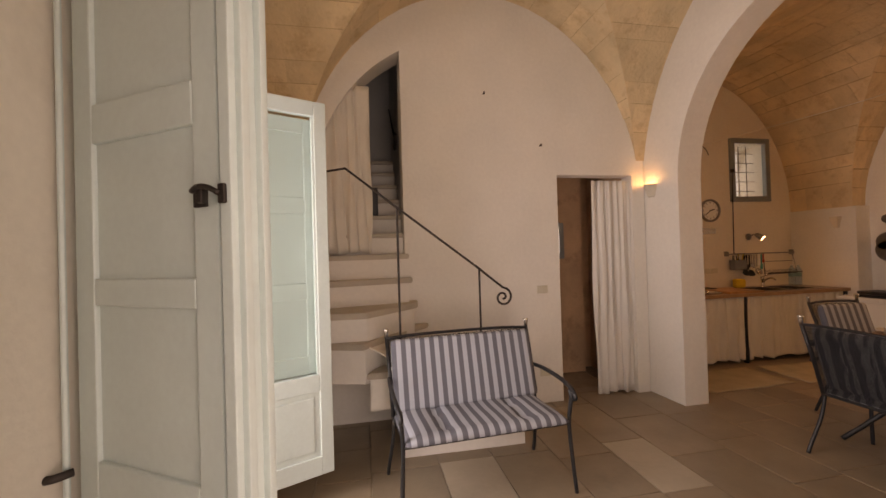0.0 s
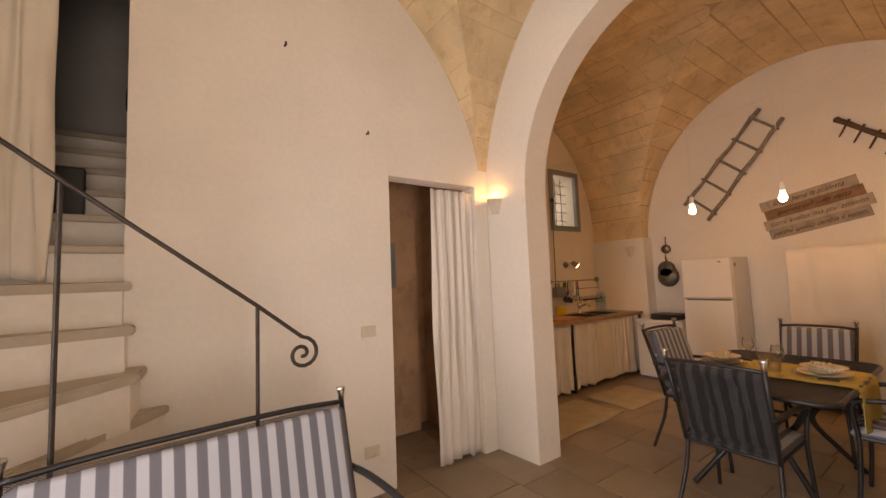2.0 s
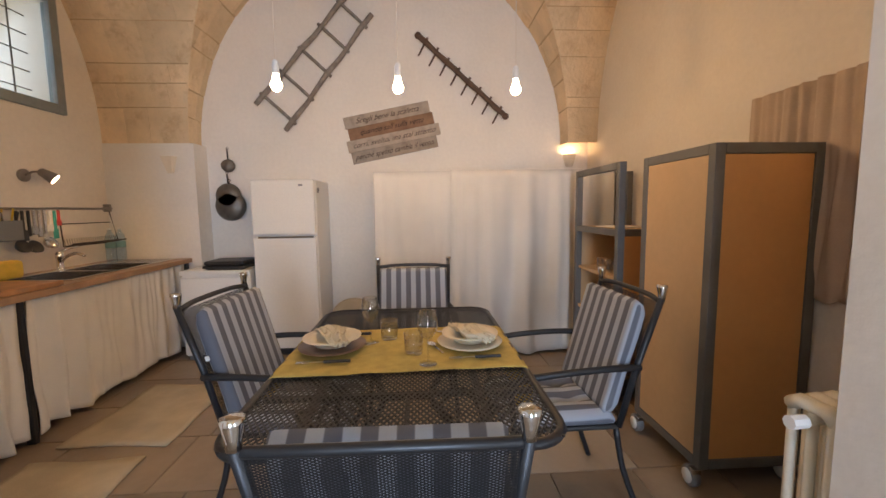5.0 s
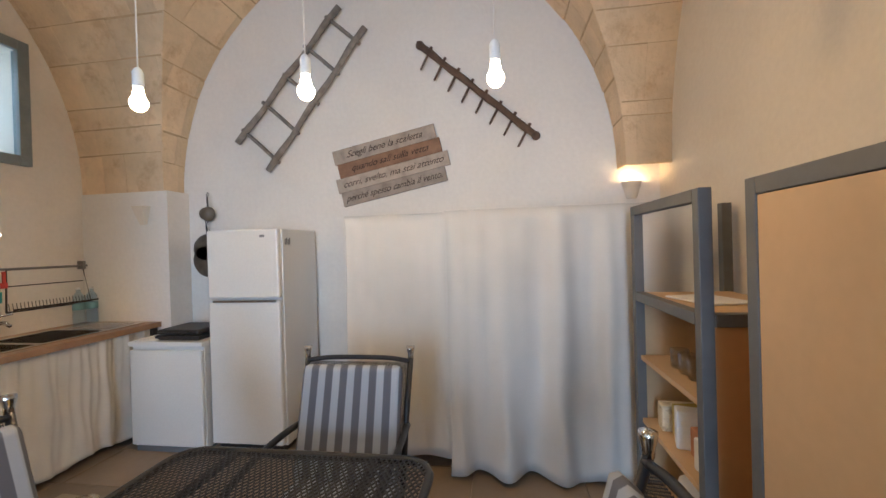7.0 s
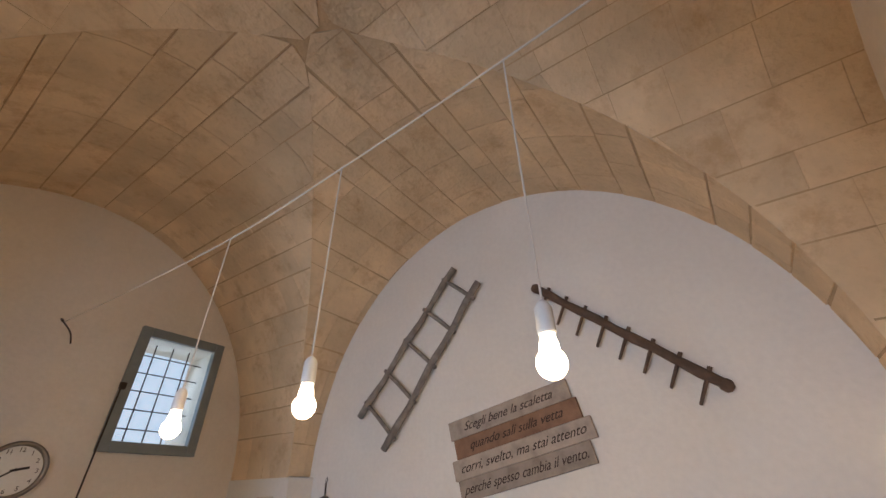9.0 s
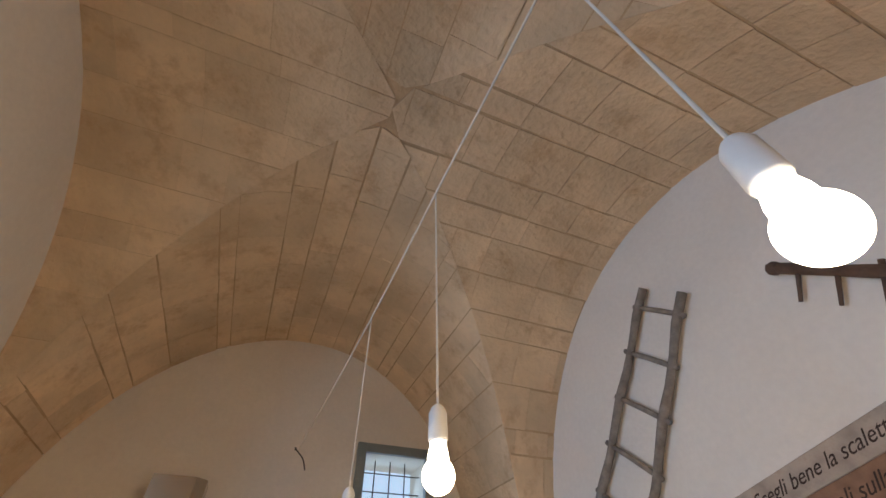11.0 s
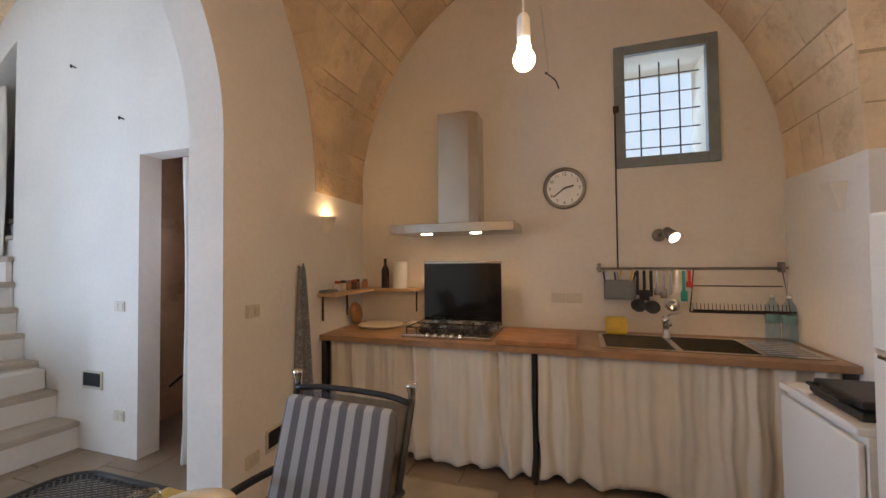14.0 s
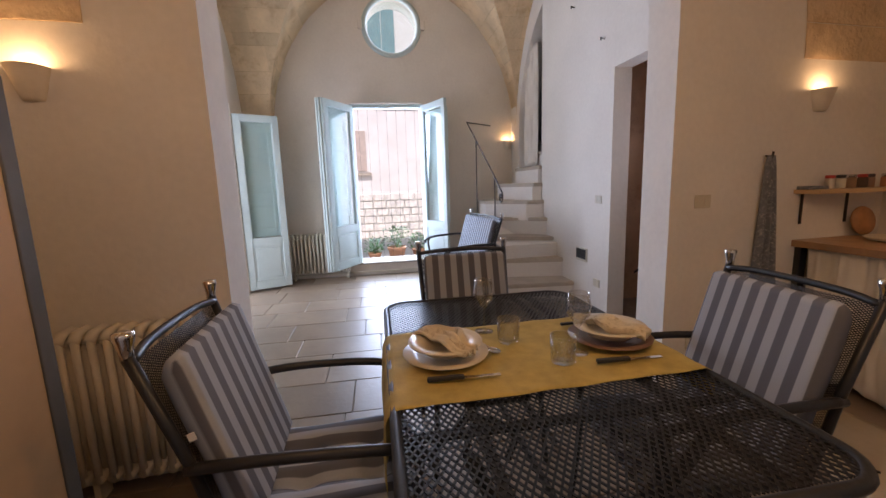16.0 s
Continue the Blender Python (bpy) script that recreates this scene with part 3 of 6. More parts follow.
def springing(x):
    """Height of the stair's curved underside."""
    return max(0.0, min(0.93, 0.93 * math.sin(math.pi / 2 * min(1.0, max(0.0, (-1.45 - x) / 1.33)))))


bm = bmesh.new()
band(bm, "x", steps_of(-2.33, -1.50, 12), springing, lambda x: max(springing(x) + 0.01, 0.57), 2.296, 2.99)
band(bm, "x", steps_of(-2.755, -2.33, 8), springing, lambda x: 1.0, 2.386, 2.99)
bm.transform(INV)
part("soffit", bm, white_plaster, stairs, "white curved underside of the stair")

stairs.scale = (1.0, 1.0, 1.02)

# iron handrail
rail = thing("stair_railing", pose(-1.3, 2.25, 0), "dark wrought iron stair railing with a scrolled end", "railing")
INV = rail.matrix_world.inverted()
bm = bmesh.new()
scroll = [(-1.315 + 0.075 * (1 - k / 26) * math.sin(k * 0.42), 2.25, 1.145 + 0.075 * (1 - k / 26) * math.cos(k * 0.42)) for k in range(24)]
line = [(-2.90, 2.60, 2.12), (-2.46, 2.16, 2.10), (-2.11, 2.19, 1.83), (-1.5, 2.24, 1.37), (-1.315, 2.25, 1.22)]
tube(bm, [Vector(p) for p in line] + [Vector(p) for p in scroll[1:]], 0.0085, 8)
bm.transform(INV)
part("handrail", bm, iron, rail, "", True)
for x, y, z0, z1 in ((-1.5, 2.24, 0.42, 1.37), (-2.11, 2.19, 0.02, 1.82)):
    bm = bars(([(x, y, z0), (x, y, z1)], 0.008))
    bm.transform(INV)
    part("post", bm, iron, rail)
# upper rail seen through the opening
bm = bmesh.new()
tube(bm, curve([(-2.01, 3.62, 2.78), (-2.01, 3.54, 2.72), (-2.01, 3.50, 2.65), (-2.01, 3.53, 2.60), (-2.01, 3.57, 2.62), (-2.01, 3.56, 2.66)], 4), 0.011)
tube(bm, [(-2.01, 3.62, 2.78), (-2.01, 4.3, 3.3)], 0.011)
tube(bm, [(-1.975, 3.68, 2.80), (-2.01, 3.68, 2.825)], 0.009)
one("handrail", bm, iron, "scrolled iron handrail fixed to the stairwell wall", "railing", smooth=True)
bm = built((-2.43, -2.20, 3.50, 3.54, 1.885, 2.19), bevel=0.01)
one("black_case", bm, black_plastic, "black flat case standing on the stair landing", "case")


# ---- hanging cloth ----
def hung(name, m, width, z0, z1, folds, depth, material, label, group="", seed=1, gather=0.35, hem=0.015, ragged=0.01, sway=0.0, cat="curtain"):
    """A gathered curtain hanging along local x, its cloth in soft folds; a double sheet a few millimetres thick."""
    rnd = random.Random(seed)
    ph = [(rnd.uniform(0.6, 1.5), rnd.uniform(0, 6.3), rnd.uniform(0.4, 1.0)) for _ in range(5)]
    bm = bmesh.new()
    nu, nv = max(60, int(width * 150)), 24

    def off(u, v):
        k = gather + (1 - gather) * (1 - v)
        w = sum(a * math.sin(u * folds * 2 * math.pi * f + p + 0.5 * math.sin(v * 3 + p)) for f, p, a in ph) / 2.6
        w += 0.16 * math.sin(u * folds * 5.1 * math.pi + 2.0 * math.sin(u * 9 + seed)) * (0.4 + v) + 0.25 * math.sin(u * folds * 1.1 * math.pi + 2.5 * v + seed) * math.sin(v * 4 + seed)
        return depth * k * w
    def f(u, v):
        x = (u - 0.5) * width * (1 + sway * (1 - v)) + 0.012 * math.sin(9 * v + u * 30) * (1 - v)
        zb = z0 + ragged * (math.sin(u * folds * 2.3 + seed) + 0.6 * math.sin(u * folds * 5.7 + 2 * seed))
        return (x, off(u, v), zb + (z1 - zb) * v)
    sheet(bm, nu, nv, f, (0, 0.005, 0))
    ob = link(name, bm, material, True)
    ob.matrix_world = m
    return tagged(ob, label, cat, group)


hung("doorway_curtain", pose(0.16, 3.04, 0), 0.44, 0.02, 2.19, 4, 0.05, white_cloth, "long white cotton curtain drawn aside in the doorway", seed=3, gather=0.7)
hung("stair_curtain", pose(-2.49, 3.05, 0), 0.44, 1.52, 3.05, 4, 0.038, linen, "pale linen curtain gathered in the stair opening", seed=8, gather=0.7)
# clothes rack against the end wall, hidden behind hung sheets
WX, WY0, WY1, WZ = 3.53, -0.40, 1.70, 1.62
rack = thing("clothes_rack", pose(WX + 0.3, (WY0 + WY1) / 2, 0), "steel clothes rack hidden behind white sheets", "clothes rack")
INV = rack.matrix_world.inverted()
for pts in ([(WX + 0.02, WY0, WZ - 0.02), (WX + 0.02, WY1 - 0.01, WZ - 0.02)], [(4.15, WY0, WZ - 0.02), (4.15, WY1 - 0.01, WZ - 0.02)], [(WX + 0.02, WY1 - 0.012, WZ - 0.02), (4.15, WY1 - 0.012, WZ - 0.02)]):
    bm = bars((pts, 0.010))
    bm.transform(INV)
    part("rail", bm, steel, rack)
for x in (WX + 0.02, 4.15):
    for y in (WY0, WY1 - 0.012):
        bm = bars(([(x, y, 0), (x, y, WZ - 0.02)], 0.011))
        bm.transform(INV)
        part("post", bm, steel, rack)
hung("rack_curtain", pose(WX - 0.012, 1.36, 0, 0, 0, -90), 0.70, 0.09, WZ + 0.018, 1.6, 0.045, sheet_cloth, "white cotton sheet hung over the clothes rack", "rack curtains", 5, gather=0.25)
hung("rack_curtain", pose(WX - 0.07, 0.33, 0, 0, 0, -90), 1.44, 0.03, WZ + 0.022, 4.2, 0.075, sheet_cloth, "white cotton sheet hung over the clothes rack", "rack curtains", 6, gather=0.25)
hung("rack_curtain", pose(3.85, WY1 + 0.008, 0), 0.62, 0.08, WZ + 0.016, 1.5, 0.012, sheet_cloth, "white cotton sheet closing the end of the clothes rack", "rack curtains", 7, gather=0.3)
bm = bmesh.new()
sheet(bm, 20, 30, lambda u, v: (WX - 0.02 + 0.66 * u, WY0 + (WY1 - WY0) * v, WZ + 0.012 - 0.012 * math.sin(math.pi * u) ** 2 * (1 + 0.4 * math.sin(v * 17))), (0, 0, 0.004))
one("rack_cover", bm, sheet_cloth, "white cotton sheet laid over the clothes rack", "cloth", smooth=True)
hung("counter_curtain", pose(1.57, 3.555, 0), 1.50, 0.045, 0.835, 9, 0.04, linen, "cream linen curtain gathered under the worktop", "worktop curtains", 11, gather=0.75, ragged=0.012)
hung("counter_curtain", pose(3.15, 3.555, 0), 1.58, 0.05, 0.835, 9.5, 0.04, linen, "cream linen curtain gathered under the worktop", "worktop curtains", 12, gather=0.75, ragged=0.012)
hung("hanging_cloth", pose(1.80, -0.43, 0), 0.55, 0.9, 1.86, 6, 0.018, folded_screen, "beige canvas cloth hung on the wall behind the cabinet", seed=21, gather=0.9)


# ---- doors and windows ----
def leaf(name, m, w, h, kick, label, group, solid=False, panels=()):
    """A door leaf from its hinge along local x: stiles, rails, a glass pane over a panel, or raised panels."""
    e = thing(name, m, label, "door leaf", group)
    t, s = 0.042, 0.075
    for nm, b in (("stile", (0, s, 0, t, 0, h)), ("stile", (w - s, w, 0, t, 0, h)), ("rail", (s, w - s, 0, t, 0, 0.11)), ("rail", (s, w - s, 0, t, h - 0.09, h))):
        part(nm, built(b, bevel=0.004), door_paint, e)
    cuts = [kick] if not solid else list(panels)
    cuts = [c if isinstance(c, tuple) else (c, 0.05) for c in cuts]
    for z, g in cuts:
        part("rail", built((s, w - s, 0, t, z - g, z + g), bevel=0.004), door_paint, e)
    zs = [0.11] + [c for z, g in cuts for c in (z - g, z + g)] + [h - 0.09]
    for k in range(0, len(zs), 2):
        a, b = zs[k], zs[k + 1]
        if not solid and k == len(zs) - 2:
            g = part("pane", built((s - 0.004, w - s + 0.004, t / 2 - 0.002, t / 2 + 0.002, a - 0.004, b + 0.004)), pane, e, "clear window glass")
            g.visible_shadow = False
            for nm, bb in (("bead", (s, s + 0.012, 0.006, t - 0.006, a, b)), ("bead", (w - s - 0.012, w - s, 0.006, t - 0.006, a, b))):
                part(nm, built(bb), door_paint, e)
        else:
            bm = built((s - 0.005, w - s + 0.005, 0.012, t - 0.012, a - 0.005, b + 0.005))
            if not solid:
                box(bm, s + 0.035, w - s - 0.035, 0.006, t - 0.006, a + 0.035, b - 0.035, bevel=0.006)
            part("panel", bm, door_paint, e)
    return e


# tall window to the street
win = thing("window_1", pose(AX0, FD[0], FD[2]), "tall pale green window frame opening inwards", "window")
tagged(win, kind="structure")
H, Wd = FD[3] - FD[2], FD[1] - FD[0]
part("window_frame", built((-0.12, -0.05, 0, 0.045, 0, H)), door_paint, win)
part("window_frame", built((-0.12, -0.05, Wd - 0.045, Wd, 0, H)), door_paint, win)
part("window_frame", built((-0.12, -0.05, 0.045, Wd - 0.045, H - 0.05, H)), door_paint, win)
part("window_sill", built((-0.42, 0.03, -0.02, Wd + 0.02, -0.012, 0.018), bevel=0.006), tread_stone, win, "worn pale stone sill")
for i in range(7):
    y = 0.1 + i * (Wd - 0.2) / 6
    part("bar", bars(([(-0.34, y, 0.0), (-0.34, y, H)], 0.0016)), iron, win)
SL, NL = pose(AX0 - 0.01, FD[0] + 0.01, FD[2] + 0.015, 0, 0, -32), pose(AX0 - 0.01, FD[1] - 0.01, FD[2] + 0.015, 0, 0, 24.5)
leaf("window_leaf", SL, 0.63, 2.25, 0.55, "pale green glazed window leaf, wide open", "window leaves")
leaf("window_leaf", NL @ Matrix.Translation((0, -0.042, 0)), 0.61, 2.25, 0.55, "pale green glazed window leaf, wide open", "window leaves")
leaf("inner_shutter", SL @ Matrix.Translation((0.10, -0.05, 0.06)), 0.51, 2.13, 0.5, "pale green panelled inner shutter folded back", "inner shutters", True, (0.70, (1.175, 0.034), 1.60))
leaf("inner_shutter", NL @ Matrix.Translation((0.06, 0.008, 0.60)), 0.50, 1.55, 0.5, "pale green panelled inner shutter folded back", "inner shutters", True, (0.50, 1.02))
ms = thing("meeting_stile", SL @ Matrix.Translation((0.635, -0.035, 0)), "pale green moulded meeting stile of the window leaf", "window leaf", "window leaves")
for a, b, t in ((-0.03, -0.012, 0.03), (-0.012, 0.008, 0.045), (0.008, 0.035, 0.034), (0.035, 0.05, 0.05), (0.05, 0.075, 0.03)):
    part("moulding", built((-0.002, t, a, b, 0, 2.25), bevel=0.003), door_paint, ms)
lat = thing("latch", SL @ Matrix.Translation((0.585, -0.052, 1.445)), "dark iron latch on the window shutter", "latch")
part("plate", built((-0.038, 0.0, -0.008, 0, -0.022, 0.022), bevel=0.002), iron, lat)
part("plate", built((0.054, 0.072, -0.024, -0.0155, -0.02, 0.02), bevel=0.002), iron, lat)
part("keep", built((-0.012, 0.004, -0.022, -0.008, -0.016, 0.018), bevel=0.003), iron, lat)
part("bolt", bars((curve([(-0.03, -0.016, 0.012), (0.0, -0.026, 0.018), (0.03, -0.027, 0.014), (0.06, -0.026, 0.0)], 4), 0.006)), iron, lat, smooth=True)
hd = thing("espagnolette_bolt", SL @ Matrix.Translation((0.072, -0.055, 0.78)), "pale window bolt rod with a dark iron handle", "bolt")
part("lever", bars((curve([(0.03, -0.01, 0), (0.02, -0.05, 0.0), (-0.02, -0.06, -0.004), (-0.07, -0.05, -0.012)], 4), 0.011)), iron, hd, smooth=True)
part("rod", bars(([(0.01, -0.014, -0.75), (0.01, -0.014, 1.38)], 0.008)), door_paint, hd)
# round window
bm = bmesh.new()
tube(bm, [(AX0 + 0.0, OC_Y + OC_R * math.cos(2 * math.pi * k / 40), OC_Z + OC_R * math.sin(2 * math.pi * k / 40)) for k in range(40)], 0.035, 8, closed=True)
ocw = thing("window_2", pose(AX0, OC_Y, OC_Z), "round window with a pale blue painted ring", "window")
tagged(ocw, kind="structure")
bm.transform(ocw.matrix_world.inverted())
part("window_frame", bm, door_paint, ocw, "pale painted ring", True)
bm = bmesh.new()
lathe(bm, [(OC_R * 0.99, -0.003), (OC_R * 0.99, 0.003)], 32, pose(-0.15, 0, 0, 0, 90, 0))
part("pane", bm, pane, ocw).visible_shadow = False
for s in (-1, 1):
    part("hinge_block", built((0.0, 0.05, s * (OC_R + 0.05) - 0.03, s * (OC_R + 0.05) + 0.03, -0.05, 0.07), bevel=0.008), plaster, ocw)
# entrance: glazed leaf with its inner shutter, open at the side
EL = pose(-2.455, AY0 + 0.012, 0.03, 0, 0, 115.5)
leaf("entrance_leaf", EL, 0.52, 2.20, 0.62, "pale green glazed entrance leaf, open", "entrance leaves")
leaf("inner_shutter", EL @ Matrix.Translation((0.06, 0.046, 0.68)), 0.40, 1.48, 0.5, "pale green panelled inner shutter folded back", "inner shutters", True, (0.52, 1.06))
jam = thing("door_1", pose(ED[0], AY0, 0), "pale green entrance door frame", "door frame")
tagged(jam, kind="structure")
part("jamb", built((0.0, 0.045, -0.12, -0.02, 0, 2.30), bevel=0.004), door_paint, jam)
part("jamb", built((0.98, 1.03, -0.12, -0.02, 0, 2.30), bevel=0.004), door_paint, jam)
part("head", built((0.045, 0.98, -0.12, -0.02, 2.25, 2.30), bevel=0.004), door_paint, jam)

# small kitchen window with bars
kw = thing("window_3", pose(2.903, KY1, 2.118), "small grey framed window with iron bars", "window")
tagged(kw, kind="structure")
w, h = 0.69, 0.93
for nm, b in (("window_frame", (0, 0.075, -0.035, 0.03, 0, h)), ("window_frame", (w - 0.075, w, -0.035, 0.03, 0, h)), ("window_frame", (0.075, w - 0.075, -0.035, 0.03, 0, 0.075)), ("window_frame", (0.075, w - 0.075, -0.035, 0.03, h - 0.075, h))):
    part(nm, built(b, bevel=0.005), grey_paint, kw)
g = part("pane", built((0.07, w - 0.07, 0.0, 0.004, 0.07, h - 0.07)), pane, kw)
g.visible_shadow = False
for i in range(1, 4):
    part("bar", bars(([(0.07 + i * 0.1375, 0.16, 0.07), (0.07 + i * 0.1375, 0.16, h - 0.07)], 0.006)), iron, kw)
for i in range(1, 6):
    part("bar", bars(([(0.07, 0.165, 0.04 + i * 0.142), (w - 0.07, 0.165, 0.04 + i * 0.142)], 0.005)), iron, kw)
part("latch", built((-0.012, 0.03, -0.06, -0.03, 0.42, 0.47), bevel=0.004), iron, kw)
part("pull_rod", bars(([(0.0, -0.05, 0.45), (0.0, -0.03, -0.76)], 0.006)), iron, kw)
# light well wall behind it, glowing bluish in place of daylight
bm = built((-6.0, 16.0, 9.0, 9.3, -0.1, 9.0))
glow_wall = mat("glowing_wall", (0.85, 0.86, 0.86), 0.9, vary=0.12, scale=5, bump=0.3)
glow_wall.node_tree.nodes["Principled BSDF"].inputs["Emission Color"].default_value = (0.72, 0.84, 1.0, 1)
glow_wall.node_tree.nodes["Principled BSDF"].inputs["Emission Strength"].default_value = 0.5
structure("backdrop_lightwell", bm, glow_wall, "pale wall across the light well, its daylight put in as a glow", "backdrop")


# ---- lights of the place ----
def sconce(m, label):
    e = thing("wall_sconce", m, label, "wall lamp", "wall sconces")
    bm = bmesh.new()
    prof = [(0.028, 0.0), (0.034, 0.01), (0.062, 0.125), (0.058, 0.125), (0.03, 0.02)]
    rings = []
    for r, z in prof:
        rings.append([bm.verts.new((r * 1.15 * math.cos(math.pi * k / 10), -r * 1.35 * math.sin(math.pi * k / 10), z)) for k in range(11)])
    for a, b in zip(rings, rings[1:]):
        for k in range(10):
            bm.faces.new([a[k], a[k + 1], b[k + 1], b[k]])
    bm.faces.new(rings[0])
    part("shade", bm, sconce_clay, e, "", True)
    bm = bmesh.new()
    lathe(bm, [(0.004, 0.05), (0.016, 0.06), (0.018, 0.085), (0.012, 0.10), (0.003, 0.105)], 10, pose(0, -0.04, 0))
    part("bulb", bm, bulb_glow, e, "lit warm bulb", True)
    p = e.matrix_world @ Vector((0, -0.06, 0.125))
    lamp("sconce_light", "POINT", pose(*p), 2.1, WARM, 0.02)
    return e


sconce(pose(AW0 + skew(2.90), 2.90, 2.00, 0, 0, -86.3), "small plaster sconce lit beside the arch")
sconce(pose(AW1 + skew(3.60), 3.60, 1.655, 0, 0, 93.7), "small plaster sconce lit under the vault springing")
sconce(pose(AW1 + skew(-0.355), -0.355, 1.66, 0, 0, 93.7), "small plaster sconce lit beside the cabinet")
sconce(pose(KX1, -0.26, 1.74, 0, 0, -90), "small plaster sconce lit above the shelf unit")
sconce(pose(AX0, 2.93, 1.80, 0, 0, 90), "small plaster sconce lit beside the stair")
e = thing("unlit_sconce", pose(3.965, 3.64, 1.68, 0, 0, -90), "unlit triangular plaster sconce on the corner pier", "wall lamp")
bm = bmesh.new()
v = [bm.verts.new(p) for p in ((-0.03, 0, 0), (0.03, 0, 0), (-0.065, 0, 0.15), (0.065, 0, 0.15), (-0.05, -0.07, 0.15), (0.05, -0.07, 0.15), (-0.02, -0.02, 0), (0.02, -0.02, 0))]
for f in ((6, 7, 5, 4), (0, 6, 4, 2), (1, 3, 5, 7), (2, 4, 5, 3), (0, 1, 7, 6)):
    bm.faces.new([v[i] for i in f])
part("shade", bm, sconce_clay, e)

# three bare bulbs on a cable
cable = [(2.42, KY1 - 0.02, 2.93), (2.44, 3.2, 2.88), (2.465, 2.132, 2.86), (2.50, 1.434, 2.95), (2.553, 0.711, 3.10), (2.60, KY0 + 0.02, 3.32)]
one("light_cable", bars((curve(cable, 6), 0.004)), linen, "beige cloth light cable strung across the vault", "cable", smooth=True)
tube_hook = bars(([(2.40, KY1, 2.95), (2.40, KY1 - 0.06, 2.92)], 0.008), (curve([(2.40, KY1 - 0.04, 2.93), (2.47, KY1 - 0.05, 2.86), (2.50, KY1 - 0.06, 2.78)], 4), 0.005))
one("cable_hook", tube_hook, iron, "iron hook holding the light cable at the wall", "hook")
for (x, y, zc) in ((2.465, 2.132, 2.86), (2.50, 1.434, 2.95), (2.553, 0.711, 3.10)):
    z = 2.052 if y < 1 else 2.044
    e = thing("pendant_bulb", pose(x, y, z), "lit bare bulb hanging on a cloth cable", "pendant lamp", "bare bulbs")
    part("cord", bars(([(0, 0, zc - z), (0, 0, 0.12)], 0.003)), linen, e)
    bm = bmesh.new()
    lathe(bm, [(0.006, 0.135), (0.014, 0.128), (0.020, 0.115), (0.021, 0.06), (0.019, 0.055)], 16)
    part("lamp_holder", bm, white_porcelain, e, "white porcelain lamp holder", True)
    bm = bmesh.new()
    lathe(bm, [(0.017, 0.056), (0.0175, 0.045), (0.021, 0.032)] + [(0.033 * math.cos(radians(a)), -0.008 + 0.034 * math.sin(radians(a))) for a in range(48, -91, -12)][:-1] + [(0.002, -0.042)], 32)
    part("bulb", bm, bulb_glow, e, "glowing round bulb", True)
    lamp("bulb_light", "POINT", pose(x, y, z - 0.065), 11.8, WARM, 0.03)


# ---- chairs and bench ----
def lattice(bm, w, h, step, bar, m, slope=0.55):
    """Expanded metal: two families of slanting flat bars clipped to a w by h field centred on x, from y 0."""
    n = int((w + h / slope) / step) + 1
    for sgn in (1, -1):
        for i in range(-1, n + 1):
            x0 = -w / 2 - h / slope + i * step
            a, b = (x0, 0.0), (x0 + h / slope, h)
            t0, t1 = max(0, (-w / 2 - a[0]) / (b[0] - a[0])), min(1, (w / 2 - a[0]) / (b[0] - a[0]))
            if t1 - t0 < 0.01:
                continue
            p = [(sgn * (a[0] + (b[0] - a[0]) * t), a[1] + (b[1] - a[1]) * t) for t in (t0, t1)]
            d = Vector((p[1][0] - p[0][0], p[1][1] - p[0][1])).normalized()
            nx, ny = -d.y * bar, d.x * bar
            q = [bm.verts.new(m @ Vector((x + s * nx, y + s * ny, z))) for z in (-bar * 0.5, bar * 0.5) for (x, y) in p for s in (-1, 1)]
            for f in ((0, 1, 3, 2), (4, 6, 7, 5), (0, 4, 5, 1), (2, 3, 7, 6), (0, 2, 6, 4), (1, 5, 7, 3)):
                bm.faces.new([q[k] for k in f])


def cushion(bm, w, d, t, m, tufts, seed=1):
    """A stuffed pad on local x (centred) and y (from 0), thickest between its tufts."""
    rnd = random.Random(seed)
    nu, nv = 36, 30
    wob = rnd.uniform(0, 6)

    def top(u, v):
        e = min(1.0, (1 - abs(2 * u - 1)) * 5) ** 0.5 * min(1.0, (1 - abs(2 * v - 1)) * 5) ** 0.5
        z = t * (0.25 + 0.75 * e)
        for a, b in tufts:
            z -= t * 0.4 * math.exp(-(((u - a) * w) ** 2 + ((v - b) * d) ** 2) / 0.0011)
            z -= t * 0.28 * math.exp(-(((u - a) * w) ** 2) / 0.0009) * math.exp(-((v - b) * d) ** 2 / 0.05)
        return z + 0.003 * math.sin(u * 14 + wob) * math.sin(v * 9 + wob)
    for side in (1, -1):
        def f(u, v):
            x, y = (u - 0.5) * w, v * d
            r = 0.03
            cx, cy = max(0, abs(x) - (w / 2 - r)), max(0, abs(y - d / 2) - (d / 2 - r))
            if cx and cy:
                k = r / max(r, math.hypot(cx, cy))
                x = math.copysign(w / 2 - r + cx * k, x)
                y = d / 2 + math.copysign(d / 2 - r + cy * k, y - d / 2)
            e = min(1 - abs(2 * u - 1), 1 - abs(2 * v - 1))
            z = top(u, v) if side == 1 else -0.006
            if e < 1e-6:
                z = t * 0.12
            return m @ Vector((x, y, z))
        grid(bm, nu, nv, f)
    bmesh.ops.remove_doubles(bm, verts=bm.verts, dist=0.0005)


